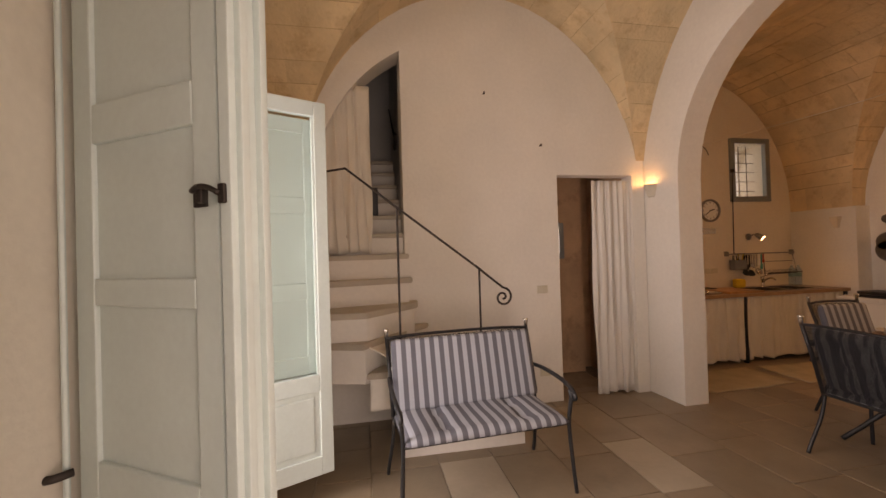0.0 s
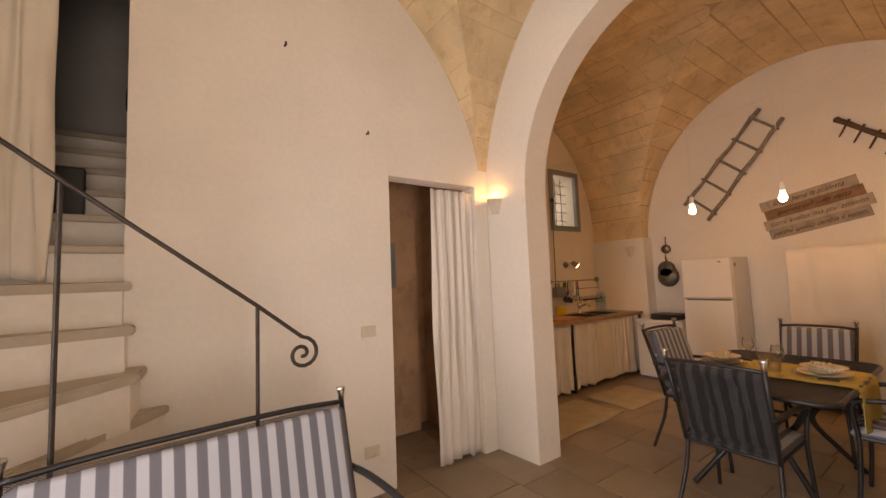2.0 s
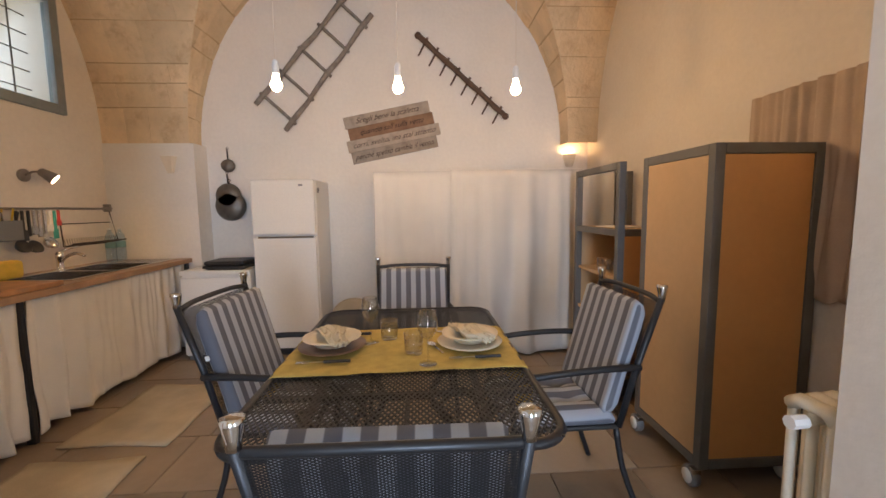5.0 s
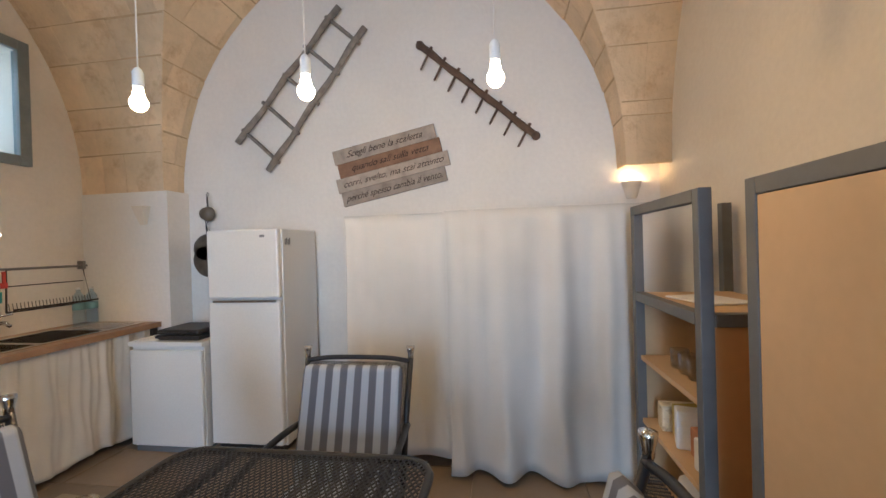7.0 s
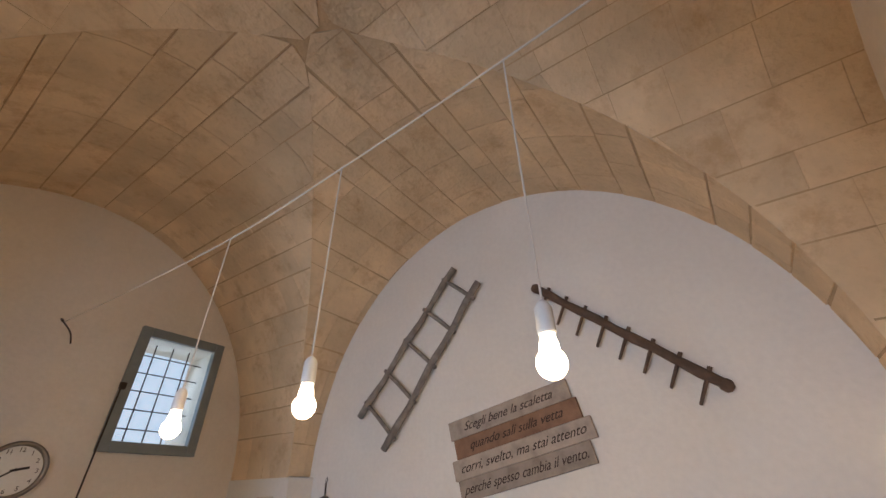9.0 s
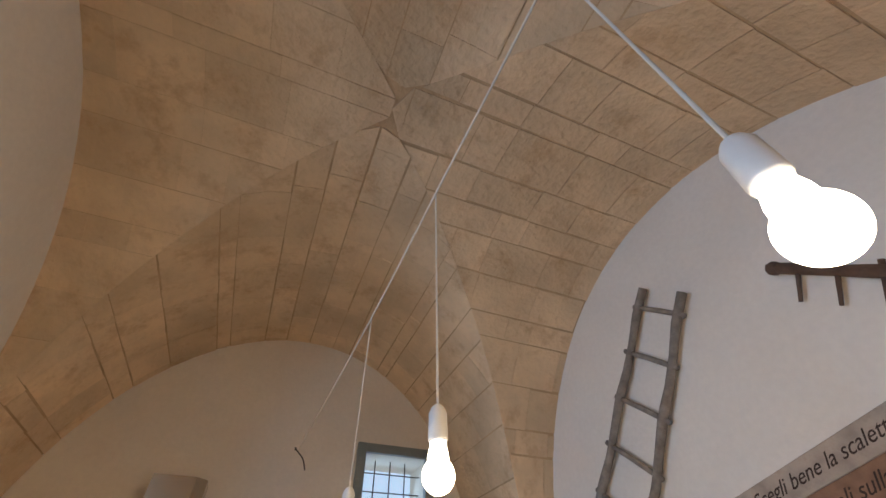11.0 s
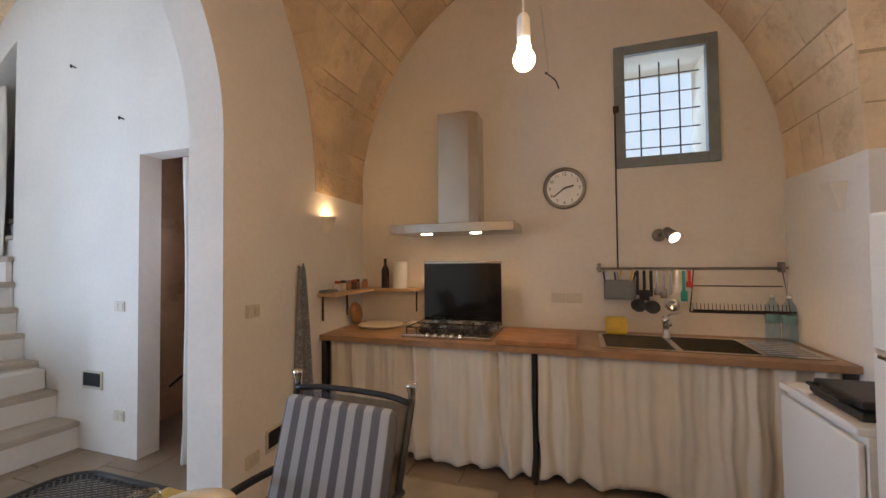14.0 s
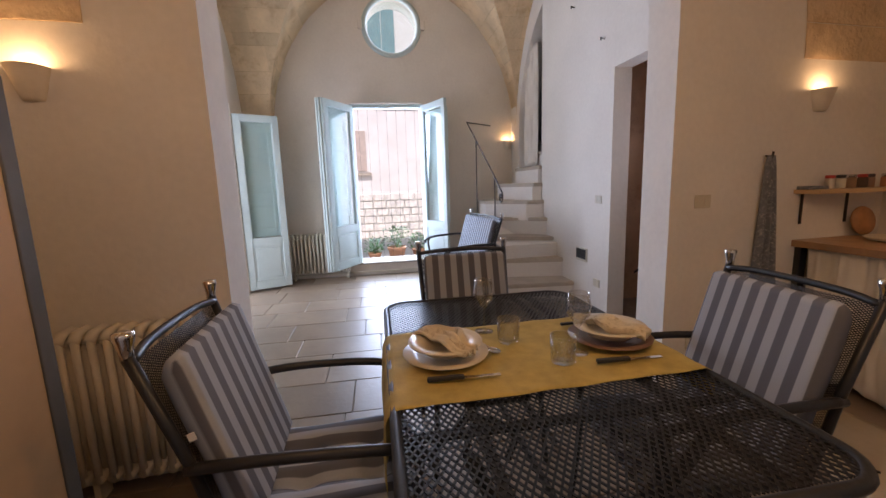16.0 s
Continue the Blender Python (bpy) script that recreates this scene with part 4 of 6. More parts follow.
def garden_seat(name, m, w, label, category, group, seed, lean=0.34):
    """Black metal armchair or two-seat bench facing local +y, with striped pads."""
    e = thing(name, m, label, category, group)
    hw = w / 2
    tilt = 90 + math.degrees(math.atan2(lean - 0.19, 0.51))
    for s in (-1, 1):
        part("leg", bars((curve([(s * (hw - 0.02), -0.18, 0.42), (s * (hw - 0.01), -0.21, 0.25), (s * (hw + 0.01), -0.27, 0.08), (s * (hw + 0.015), -0.30, 0.0)], 4), 0.0125)), black_metal, e, smooth=True)
        part("leg", bars((curve([(s * (hw + 0.01), 0.27, 0.0), (s * hw, 0.25, 0.2), (s * (hw - 0.01), 0.24, 0.42), (s * hw, 0.255, 0.58), (s * hw, 0.235, 0.625)], 4), 0.0125)), black_metal, e, smooth=True)
        part("armrest", bars((curve([(s * (hw - 0.005), -0.195 - (lean - 0.19) * 0.47, 0.66), (s * (hw + 0.01), -0.10, 0.665), (s * (hw + 0.015), 0.10, 0.655), (s * (hw + 0.01), 0.23, 0.635), (s * (hw + 0.005), 0.29, 0.60), (s * (hw + 0.005), 0.285, 0.575)], 5), 0.014)), black_metal, e, smooth=True)
        part("back_post", bars(([(s * (hw - 0.015), -0.19, 0.42), (s * (hw - 0.01), -0.19 - (lean - 0.19) * 0.47, 0.68), (s * hw, -lean, 0.93)], 0.013)), black_metal, e, smooth=True)
        bm = bmesh.new()
        lathe(bm, [(0.013, 0.0), (0.014, 0.02), (0.020, 0.045), (0.020, 0.055), (0.008, 0.058)], 12, pose(s * hw, -lean, 0.925))
        part("finial", bm, chrome, e, "chrome cap", True)
    part("top_rail", bars((curve([(-hw, 0.007 - lean, 0.915), (-hw * 0.5, -0.01 - lean, 0.925), (hw * 0.5, -0.01 - lean, 0.925), (hw, 0.007 - lean, 0.915)], 5), 0.011)), black_metal, e, smooth=True)
    part("seat_frame", bars(([(-hw + 0.02, -0.19, 0.42), (hw - 0.02, -0.19, 0.42), (hw - 0.02, 0.25, 0.425), (-hw + 0.02, 0.25, 0.425), (-hw + 0.02, -0.19, 0.42)], 0.011)), black_metal, e)
    bm = bmesh.new()
    lattice(bm, w - 0.05, 0.44, 0.024, 0.0016, pose(0, -0.19, 0.42))
    part("seat_mesh", bm, black_metal, e)
    bm = bmesh.new()
    lattice(bm, w - 0.03, 0.49, 0.0125, 0.0011, pose(0, -0.203, 0.44, tilt, 0, 0))
    part("back_mesh", bm, black_metal, e, "black expanded metal back")
    bm = bmesh.new()
    tufts = [(a, b) for a in ((0.33, 0.67) if w < 0.8 else (0.25, 0.75)) for b in (0.3, 0.72)]
    cushion(bm, w - 0.035, 0.47, 0.05, pose(0, -0.19, 0.432), tufts, seed)
    part("seat_cushion", bm, stripe_back, e, "blue-grey and white striped seat pad", True)
    bm = bmesh.new()
    cushion(bm, w - 0.035, 0.465, 0.072, pose(0, -0.185, 0.455, tilt, 0, 0) @ pose(0, 0, -0.06), [(a, b) for a, _ in tufts[::2] for b in (0.42, 0.74)], seed + 1)
    part("back_cushion", bm, stripe_back, e, "blue-grey and white striped back pad", True)
    part("fabric_label", built((hw - 0.022, hw - 0.0185, 0.27, 0.288, 0.018, 0.034)), white_cloth, e).matrix_local = pose(0, -0.185, 0.455, tilt, 0, 0) @ pose(0, 0, -0.04)
    return e


TALL = Matrix.Diagonal((1, 1, 1.03, 1))
GRP = "armchairs round the table"
LBL = "black metal garden armchair with blue-grey striped cushions"
garden_seat("garden_chair", pose(1.725, 0.735, 0, 0, 0, 2) @ TALL, 0.475, LBL + " beside the cabinet", "chair", GRP, 3)
garden_seat("garden_chair", pose(1.785, 1.885, 0, 0, 0, 176) @ TALL, 0.50, LBL + " facing the worktop side", "chair", GRP, 5)
garden_seat("garden_chair", pose(1.005, 1.383, 0, 0, 0, -91), 0.49, LBL + " near the arch", "chair", GRP, 7)
garden_seat("garden_chair", pose(2.46, 1.37, 0, 0, 0, 90), 0.49, LBL + " near the fridge", "chair", GRP, 9)
garden_seat("garden_bench", pose(-1.66, 1.84, 0, 0, 0, 184), 1.06, "black metal two-seat bench with blue-grey striped cushions", "bench", "", 13, 0.335)

# ---- table ----
TX0, TX1, TY0, TY1, TZ = 0.965, 2.335, 0.945, 1.85, 0.735
tb = thing("garden_table", pose((TX0 + TX1) / 2, (TY0 + TY1) / 2, 0), "black expanded-metal garden table with rounded corners", "table")
L2, W2, R = (TX1 - TX0) / 2, (TY1 - TY0) / 2, 0.10
rim = []
for cx, cy, a0 in ((L2 - R, W2 - R, 0), (-L2 + R, W2 - R, 90), (-L2 + R, -W2 + R, 180), (L2 - R, -W2 + R, 270)):
    for k in range(7):
        a = radians(a0 + 15 * k)
        rim.append((cx + R * math.cos(a), cy + R * math.sin(a), TZ - 0.014))
bm = bmesh.new()
tube(bm, rim, 0.0145, 8, closed=True)
part("rim", bm, black_metal, tb, "", True)
bm = bmesh.new()
lattice(bm, 2 * L2 - 0.03, 2 * W2 - 0.03, 0.030, 0.0026, pose(0, -W2 + 0.015, TZ - 0.006), 0.62)
part("mesh_top", bm, black_metal, tb, "black expanded metal mesh")
for y in (-0.26, 0.26):
    part("cross_bar", built((-L2 + 0.01, L2 - 0.01, y - 0.012, y + 0.012, TZ - 0.03, TZ - 0.012)), black_metal, tb)
for x in (-0.34, 0.34):
    part("cross_bar", built((x - 0.012, x + 0.012, -W2 + 0.01, W2 - 0.01, TZ - 0.045, TZ - 0.03)), black_metal, tb)
for sx in (-1, 1):
    for sy in (-1, 1):
        part("leg", bars((curve([(sx * 0.44, sy * 0.30, TZ - 0.03), (sx * 0.40, sy * 0.22, 0.52), (sx * 0.33, sy * 0.12, 0.36), (sx * 0.40, sy * 0.24, 0.16), (sx * 0.50, sy * 0.34, 0.012)], 6), 0.017)), black_metal, tb, smooth=True)
        part("scroll", bars((curve([(sx * 0.40, sy * 0.22, 0.52), (sx * 0.30, sy * 0.28, 0.60), (sx * 0.24, sy * 0.22, 0.66), (sx * 0.26, sy * 0.14, 0.62), (sx * 0.30, sy * 0.17, 0.58)], 5), 0.010)), black_metal, tb, smooth=True)
part("stretcher", bars(([(-0.33, 0, 0.36), (0.33, 0, 0.36)], 0.013), ([(-0.33, -0.12, 0.36), (-0.33, 0.12, 0.36)], 0.012), ([(0.33, -0.12, 0.36), (0.33, 0.12, 0.36)], 0.012)), black_metal, tb)

# runner cloth lying across the table
CX0, CX1 = 1.40, 1.915
bm = bmesh.new()


def cloth(u, v):
    x = CX0 + (CX1 - CX0) * u + 0.01 * math.sin(v * 5)
    s = -0.26 + (TY1 - TY0 + 0.36) * v
    y, z = TY0 + s, TZ + 0.003 + 0.0012 * math.sin(u * 23 + v * 31) + 0.001 * math.sin(v * 50)
    if s < 0:
        y, z = TY0 - 0.004 - 0.02 * math.sin(min(1, -s / 0.05) * 1.57) - 0.012 * math.sin(u * 9) * min(1, -s * 6), z + s * 0.96
    if s > TY1 - TY0:
        k = s - (TY1 - TY0)
        y, z = TY1 + 0.004 + 0.02 * math.sin(min(1, k / 0.05) * 1.57), z - k * 0.96
    return (x, y, z)


sheet(bm, 30, 70, cloth, (0, 0, 0.002))
one("table_runner", bm, yellow_cloth, "yellow patterned cloth runner laid across the table", "tablecloth", smooth=True)


def turned(name, m, prof, material, label, category, group="", seg=28):
    bm = bmesh.new()
    lathe(bm, prof, seg)
    ob = one(name, bm, material, label, category, group, True)
    ob.matrix_world = m
    return ob


CZ = TZ + 0.008
for (x, y, a, under_mat, gl) in ((1.655, 1.12, 10, ceramic, 1), (1.655, 1.69, 190, brown_ceramic, -1)):
    turned("dinner_plate", pose(x, y, CZ), [(0.06, 0), (0.085, 0.004), (0.135, 0.018), (0.137, 0.021), (0.085, 0.009), (0.02, 0.007)], under_mat, "glazed dinner plate set on the yellow runner", "plate", "place settings")
    turned("soup_plate", pose(x, y, CZ + 0.020), [(0.05, 0), (0.07, 0.003), (0.085, 0.026), (0.118, 0.034), (0.118, 0.037), (0.082, 0.031), (0.06, 0.01), (0.02, 0.008)], ceramic, "cream soup plate stacked on a dinner plate", "plate", "place settings")
    bm = bmesh.new()
    sheet(bm, 40, 14, lambda u, v: ((u - 0.5) * 0.25, (v - 0.5) * (0.11 - 0.05 * abs(2 * u - 1)) + 0.015 * math.sin(u * 5), 0.012 * math.sin(u * 3.14) + 0.010 * math.sin(v * 19 + u * 3) * (0.4 + v) + 0.006 * math.sin(u * 13)), (0, 0, -0.008))
    nk = one("napkin", bm, napkin_cloth, "folded cream napkin with a dark printed border on the plate", "napkin", "place settings", True)
    nk.matrix_world = pose(x, y, CZ + 0.056, 0, 0, a + 25)
    # cutlery
    kn = thing("table_knife", pose(x + 0.165, y + 0.03 * gl, CZ + 0.004, 0, 0, 88), "table knife with a black handle", "cutlery", "place settings")
    part("handle", built((-0.11, -0.005, -0.008, 0.008, 0, 0.012), bevel=0.003), black_plastic, kn)
    part("blade", built((-0.005, 0.10, -0.007, 0.007, 0.002, 0.004)), chrome, kn)
    fk = thing("dinner_fork", pose(x - 0.165, y, CZ + 0.004, 0, 0, 92), "steel fork with a dark handle", "cutlery", "place settings")
    part("handle", built((-0.10, 0.0, -0.007, 0.007, 0, 0.01), bevel=0.003), black_plastic, fk)
    part("shaft", built((0, 0.05, -0.003, 0.003, 0.003, 0.006)), chrome, fk)
    bm = bmesh.new()
    for j in range(4):
        box(bm, 0.05, 0.10, -0.011 + j * 0.0065, -0.008 + j * 0.0065, 0.003, 0.006)
    part("tines", bm, chrome, fk)
sp = bmesh.new()
lathe(sp, [(0.002, 0.0), (0.016, 0.003), (0.018, 0.006), (0.012, 0.004), (0.003, 0.003)], 14, Matrix.Diagonal((1.5, 1, 1, 1)))
box(sp, 0.02, 0.12, -0.0035, 0.0035, 0.003, 0.006)
so = one("dessert_spoon", sp, chrome, "small steel spoon beside the plate", "cutlery", "place settings", True)
so.matrix_world = pose(1.66, 1.28, CZ + 0.002, 0, 0, 200)
WINE = [(0.034, 0), (0.034, 0.002), (0.006, 0.006), (0.0035, 0.02), (0.0035, 0.085), (0.012, 0.095), (0.036, 0.13), (0.039, 0.155), (0.031, 0.20), (0.0298, 0.20), (0.0375, 0.155), (0.0345, 0.131), (0.011, 0.099), (0.002, 0.096)]
TUMB = [(0.034, 0), (0.037, 0.004), (0.039, 0.085), (0.0375, 0.085), (0.0355, 0.012), (0.01, 0.010)]
for x, y in ((1.463, 1.30), (1.72, 1.54)):
    turned("wine_glass", pose(x, y, CZ - 0.002), WINE, glassware, "clear stemmed wine glass on the yellow runner", "glass", "glasses")
for x, y in ((1.58, 1.355), (1.77, 1.465)):
    turned("tumbler", pose(x, y, CZ - 0.002), TUMB, glassware, "clear glass tumbler on the yellow runner", "glass", "glasses")


# ---- kitchen range ----
fr = thing("fridge", pose(3.605, 2.235, 0.012), "white two-door fridge freezer with faint yellowing", "fridge")
part("body", built((0.055, 0.56, 0.0, 0.55, 0.04, 1.575), bevel=0.008), enamel, fr)
part("door", built((0.0, 0.05, 0.003, 0.547, 0.06, 1.075), bevel=0.012), enamel, fr)
part("door", built((0.0, 0.05, 0.003, 0.547, 1.09, 1.575), bevel=0.012), enamel, fr)
part("handle", built((-0.012, 0.006, 0.02, 0.50, 1.062, 1.078), bevel=0.004), steel, fr)
part("badge", built((-0.003, 0.001, 0.10, 0.135, 1.515, 1.533)), grey_plastic, fr)
part("foot_plinth", built((0.03, 0.52, 0.02, 0.51, 0, 0.045)), black_plastic, fr)
for k in range(4):
    part("sticker", built((0.09 + k * 0.02, 0.098 + k * 0.02, -0.003, -0.0005, 1.46, 1.50 + 0.01 * (k % 2))), grey_plastic, fr)
dw = thing("small_fridge", pose(3.575, 2.825, 0) @ Matrix.Diagonal((0.70, 1.17, 1, 1)), "white undercounter fridge with papers and a black tray on top", "fridge")
part("body", built((0.045, 0.55, 0, 0.50, 0.03, 0.79), bevel=0.006), enamel, dw)
part("door", built((0, 0.04, 0.002, 0.498, 0.05, 0.74), bevel=0.01), enamel, dw)
part("top_panel", built((-0.002, 0.56, -0.003, 0.503, 0.765, 0.80), bevel=0.006), enamel, dw)
part("foot_plinth", built((0.03, 0.52, 0.02, 0.48, 0, 0.035)), grey_plastic, dw)
gr = thing("electric_grill", pose(3.60, 2.88, 0.80), "closed black contact grill on the small fridge", "grill")
part("base", built((0.02, 0.34, 0.0, 0.36, 0.0, 0.035), bevel=0.008), black_plastic, gr)
part("lid", built((0.03, 0.34, 0.01, 0.35, 0.04, 0.075), bevel=0.012), black_plastic, gr)
part("handle", bars(([(0.03, 0.06, 0.055), (-0.01, 0.06, 0.06), (-0.01, 0.30, 0.06), (0.03, 0.30, 0.055)], 0.008)), black_plastic, gr)
bm = bmesh.new()
sheet(bm, 10, 8, lambda u, v: (3.585 + 0.16 * u, 3.20 + 0.15 * v, 0.803 + 0.01 * math.sin(u * 3 + v * 4) ** 2 - 0.05 * max(0, 0.15 - u)), (0, 0, 0.003))
one("paper_sheets", bm, white_cloth, "crumpled white papers lying on the small fridge", "paper", smooth=True)

CYF = 3.505
SK = (2.76, 3.60, 3.62, 4.08)
bm = bmesh.new()
xs, ys = (0.72, SK[0], SK[1], 3.96), (CYF, SK[2], SK[3], KY1 - 0.001)
gv = [[[bm.verts.new((x, y, z)) for z in (0.835, 0.875)] for y in ys] for x in xs]
cells = [(i, j) for i in range(3) for j in range(3) if (i, j) != (1, 1)]
for i, j in cells:
    for k in (0, 1):
        bm.faces.new([gv[i][j][k], gv[i + 1][j][k], gv[i + 1][j + 1][k], gv[i][j + 1][k]])
    for (a, b), nb in ((((i, j), (i + 1, j)), (i, j - 1)), (((i, j + 1), (i + 1, j + 1)), (i, j + 1)), (((i, j), (i, j + 1)), (i - 1, j)), (((i + 1, j), (i + 1, j + 1)), (i + 1, j))):
        if nb not in cells:
            bm.faces.new([gv[a[0]][a[1]][0], gv[b[0]][b[1]][0], gv[b[0]][b[1]][1], gv[a[0]][a[1]][1]])
one("worktop", bm, worktop_wood, "long brown wooden kitchen worktop", "worktop")
for x in (0.76, 2.335, 3.93):
    one("worktop_post", built((x - (0.014 if x == 2.335 else 0.025), x + (0.014 if x == 2.335 else 0.025), CYF + 0.03, CYF + 0.08, 0, 0.835), bevel=0.003), black_metal, "dark post carrying the worktop", "post", "worktop posts")
one("worktop_back_support", built((0.72, 3.99, 4.15, 4.23, 0, 0.834)), plaster, "low plastered ledge under the worktop's back", "ledge")
sk = thing("kitchen_sink", pose(SK[0], SK[2], 0.875), "stainless double sink with drainer set in the worktop", "sink")
sw, sd = SK[1] - SK[0], SK[3] - SK[2]
part("rim", built((-0.02, sw + 0.30, -0.02, 0.015, 0, 0.006), (-0.02, sw + 0.30, sd - 0.015, sd + 0.02, 0, 0.006), (-0.02, 0.015, 0.015, sd - 0.015, 0, 0.006), (0.40, 0.44, 0.015, sd - 0.015, 0, 0.006), (sw - 0.01, sw + 0.30, 0.015, sd - 0.015, 0, 0.006)), steel, sk)
for a, b in ((0.012, 0.405), (0.435, sw - 0.008)):
    bm = bmesh.new()
    z = -0.16
    for q in ([(a, 0.012, z), (b, 0.012, z), (b, sd - 0.012, z), (a, sd - 0.012, z)], [(a, 0.012, z), (b, 0.012, z), (b, 0.012, 0.002), (a, 0.012, 0.002)], [(a, sd - 0.012, z), (b, sd - 0.012, z), (b, sd - 0.012, 0.002), (a, sd - 0.012, 0.002)], [(a, 0.012, z), (a, sd - 0.012, z), (a, sd - 0.012, 0.002), (a, 0.012, 0.002)], [(b, 0.012, z), (b, sd - 0.012, z), (b, sd - 0.012, 0.002), (b, 0.012, 0.002)]):
        quad(bm, q)
    part("bowl", bm, steel, sk)
for k in range(7):
    part("drainer_rib", bars(([(sw + 0.03, 0.05 + k * 0.055, 0.007), (sw + 0.27, 0.05 + k * 0.055, 0.007)], 0.004)), steel, sk)
tp = thing("mixer_tap", pose(3.185, 4.04, 0.875), "chrome single-lever mixer tap", "tap")
bm = bmesh.new()
lathe(bm, [(0.03, 0), (0.03, 0.01), (0.022, 0.02), (0.022, 0.10), (0.026, 0.11), (0.026, 0.14), (0.012, 0.155)], 18)
part("body", bm, chrome, tp, "", True)
part("spout", bars((curve([(0, 0, 0.07), (0.0, -0.06, 0.12), (-0.01, -0.14, 0.14), (-0.01, -0.19, 0.12)], 5), 0.012)), chrome, tp, smooth=True)
part("lever", bars(([(0, 0, 0.145), (0.03, -0.03, 0.17), (0.09, -0.07, 0.185)], 0.007)), chrome, tp, smooth=True)

hob = thing("gas_hob", pose(1.385, 3.59, 0.876), "steel gas hob with raised black glass lid", "hob")
part("plate", built((0, 0.66, 0, 0.50, 0, 0.025), bevel=0.005), steel, hob)
part("lid", built((0.005, 0.655, 0.465, 0.475, 0.06, 0.53), bevel=0.003), black_glass, hob, "black glass lid")
part("lid_trim", built((0.0, 0.66, 0.46, 0.48, 0.525, 0.545), bevel=0.003), steel, hob)
part("lid_trim", built((0.0, 0.66, 0.46, 0.48, 0.035, 0.062), bevel=0.003), steel, hob)
for x, y, r in ((0.13, 0.15, 0.05), (0.13, 0.36, 0.035), (0.53, 0.15, 0.035), (0.53, 0.36, 0.05), (0.33, 0.25, 0.06)):
    bm = bmesh.new()
    lathe(bm, [(r, 0.025), (r, 0.035), (r * 0.7, 0.04), (r * 0.7, 0.048), (0.005, 0.05)], 18, pose(x, y, 0))
    part("burner", bm, black_metal, hob, "", True)
for x in (0.02, 0.24, 0.44):
    part("pan_grid", bars(([(x, 0.06, 0.065), (x + 0.19, 0.06, 0.065), (x + 0.19, 0.44, 0.065), (x, 0.44, 0.065), (x, 0.06, 0.065)], 0.005), ([(x + 0.095, 0.06, 0.065), (x + 0.095, 0.44, 0.065)], 0.005), ([(x, 0.25, 0.065), (x + 0.19, 0.25, 0.065)], 0.005), ([(x, 0.06, 0.025), (x, 0.06, 0.065)], 0.005), ([(x + 0.19, 0.44, 0.025), (x + 0.19, 0.44, 0.065)], 0.005)), black_metal, hob)
for k in range(5):
    bm = bmesh.new()
    lathe(bm, [(0.016, 0), (0.016, 0.018), (0.012, 0.022)], 14, pose(0.21 + k * 0.06, 0.0, 0.018, 60, 0, 0))
    part("knob", bm, chrome, hob, "", True)

hood = thing("cooker_hood", pose(1.205, KY1, 1.64), "brushed steel chimney cooker hood with two lit lamps", "cooker hood")
part("canopy", built((0, 0.98, -0.45, -0.004, 0.0, 0.075), bevel=0.006), steel, hood)
bm = bmesh.new()
poly = [(0.345, -0.005), (0.345, -0.27), (0.60, -0.27), (0.665, -0.20), (0.665, -0.005)]
prism(bm, poly, 0.07, 0.98)
part("chimney", bm, steel, hood)
for x in (0.27, 0.67):
    bm = bmesh.new()
    lathe(bm, [(0.045, -0.006), (0.045, -0.001), (0.03, -0.0005)], 16, pose(x, -0.33, 0))
    part("lamp", bm, bulb_glow, hood, "lit round hood lamp")
    lamp("hood_light", "SPOT", look((1.205 + x, KY1 - 0.33, 1.625), (1.205 + x, KY1 - 0.30, 0.8)), 7, WARM, 0.03, spot=120)

# wall clock
ck = thing("wall_clock", pose(2.527, KY1, 1.99, 90, 0, 0) @ Matrix.Scale(1.26, 4), "round white wall clock with a steel rim", "clock")
bm = bmesh.new()
lathe(bm, [(0.125, 0.0), (0.130, 0.01), (0.130, 0.035), (0.116, 0.042), (0.108, 0.03), (0.108, 0.021)], 40, None, False)
part("rim", bm, dark_steel, ck, "", True)
bm = bmesh.new()
lathe(bm, [(0.114, 0.02), (0.114, 0.022)], 40)
part("dial", bm, white_porcelain, ck)
for k in range(12):
    cu = bpy.data.curves.new("numeral", "FONT")
    cu.body, cu.size, cu.align_x, cu.align_y, cu.extrude = str(k or 12), 0.028, "CENTER", "CENTER", 0.0006
    tmp = new("numeral", cu)
    me = bpy.data.meshes.new_from_object(tmp.evaluated_get(bpy.context.evaluated_depsgraph_get()))
    bpy.data.objects.remove(tmp)
    me.materials.append(ink)
    o = new("numeral", me)
    o.parent = ck
    a = radians(90 - 30 * k)
    o.matrix_local = pose(0.09 * math.cos(a), 0.09 * math.sin(a), 0.0235)
for ang, ln, wd in ((14, 0.058, 0.0055), (-142, 0.085, 0.004)):
    part("pointer", built((-0.012, ln, -wd, wd, 0.026, 0.028)), black_plastic, ck).matrix_local = pose(0, 0, 0.0, 0, 0, ang)

# corner shelf with jars, bottle and kitchen roll
SZ = 1.165
shf = thing("corner_shelf", pose(KX0 + 0.045, KY1, SZ), "pale wooden corner shelf on iron brackets", "shelf")
part("board", built((0.0, 0.16, -0.76, -0.002, 0, 0.025), bevel=0.003), beech, shf)
part("board", built((0.161, 0.56, -0.16, -0.002, 0, 0.025), bevel=0.003), beech, shf)
for x0, y0 in ((0.01, -0.70), (0.01, -0.36), (0.50, -0.006)):
    part("bracket", bars(([(x0, y0, 0.0), (x0, y0, -0.19)], 0.008)), iron, shf)
BOT = [(0.032, 0), (0.034, 0.01), (0.034, 0.15), (0.03, 0.17), (0.013, 0.20), (0.012, 0.24), (0.014, 0.245), (0.014, 0.26)]
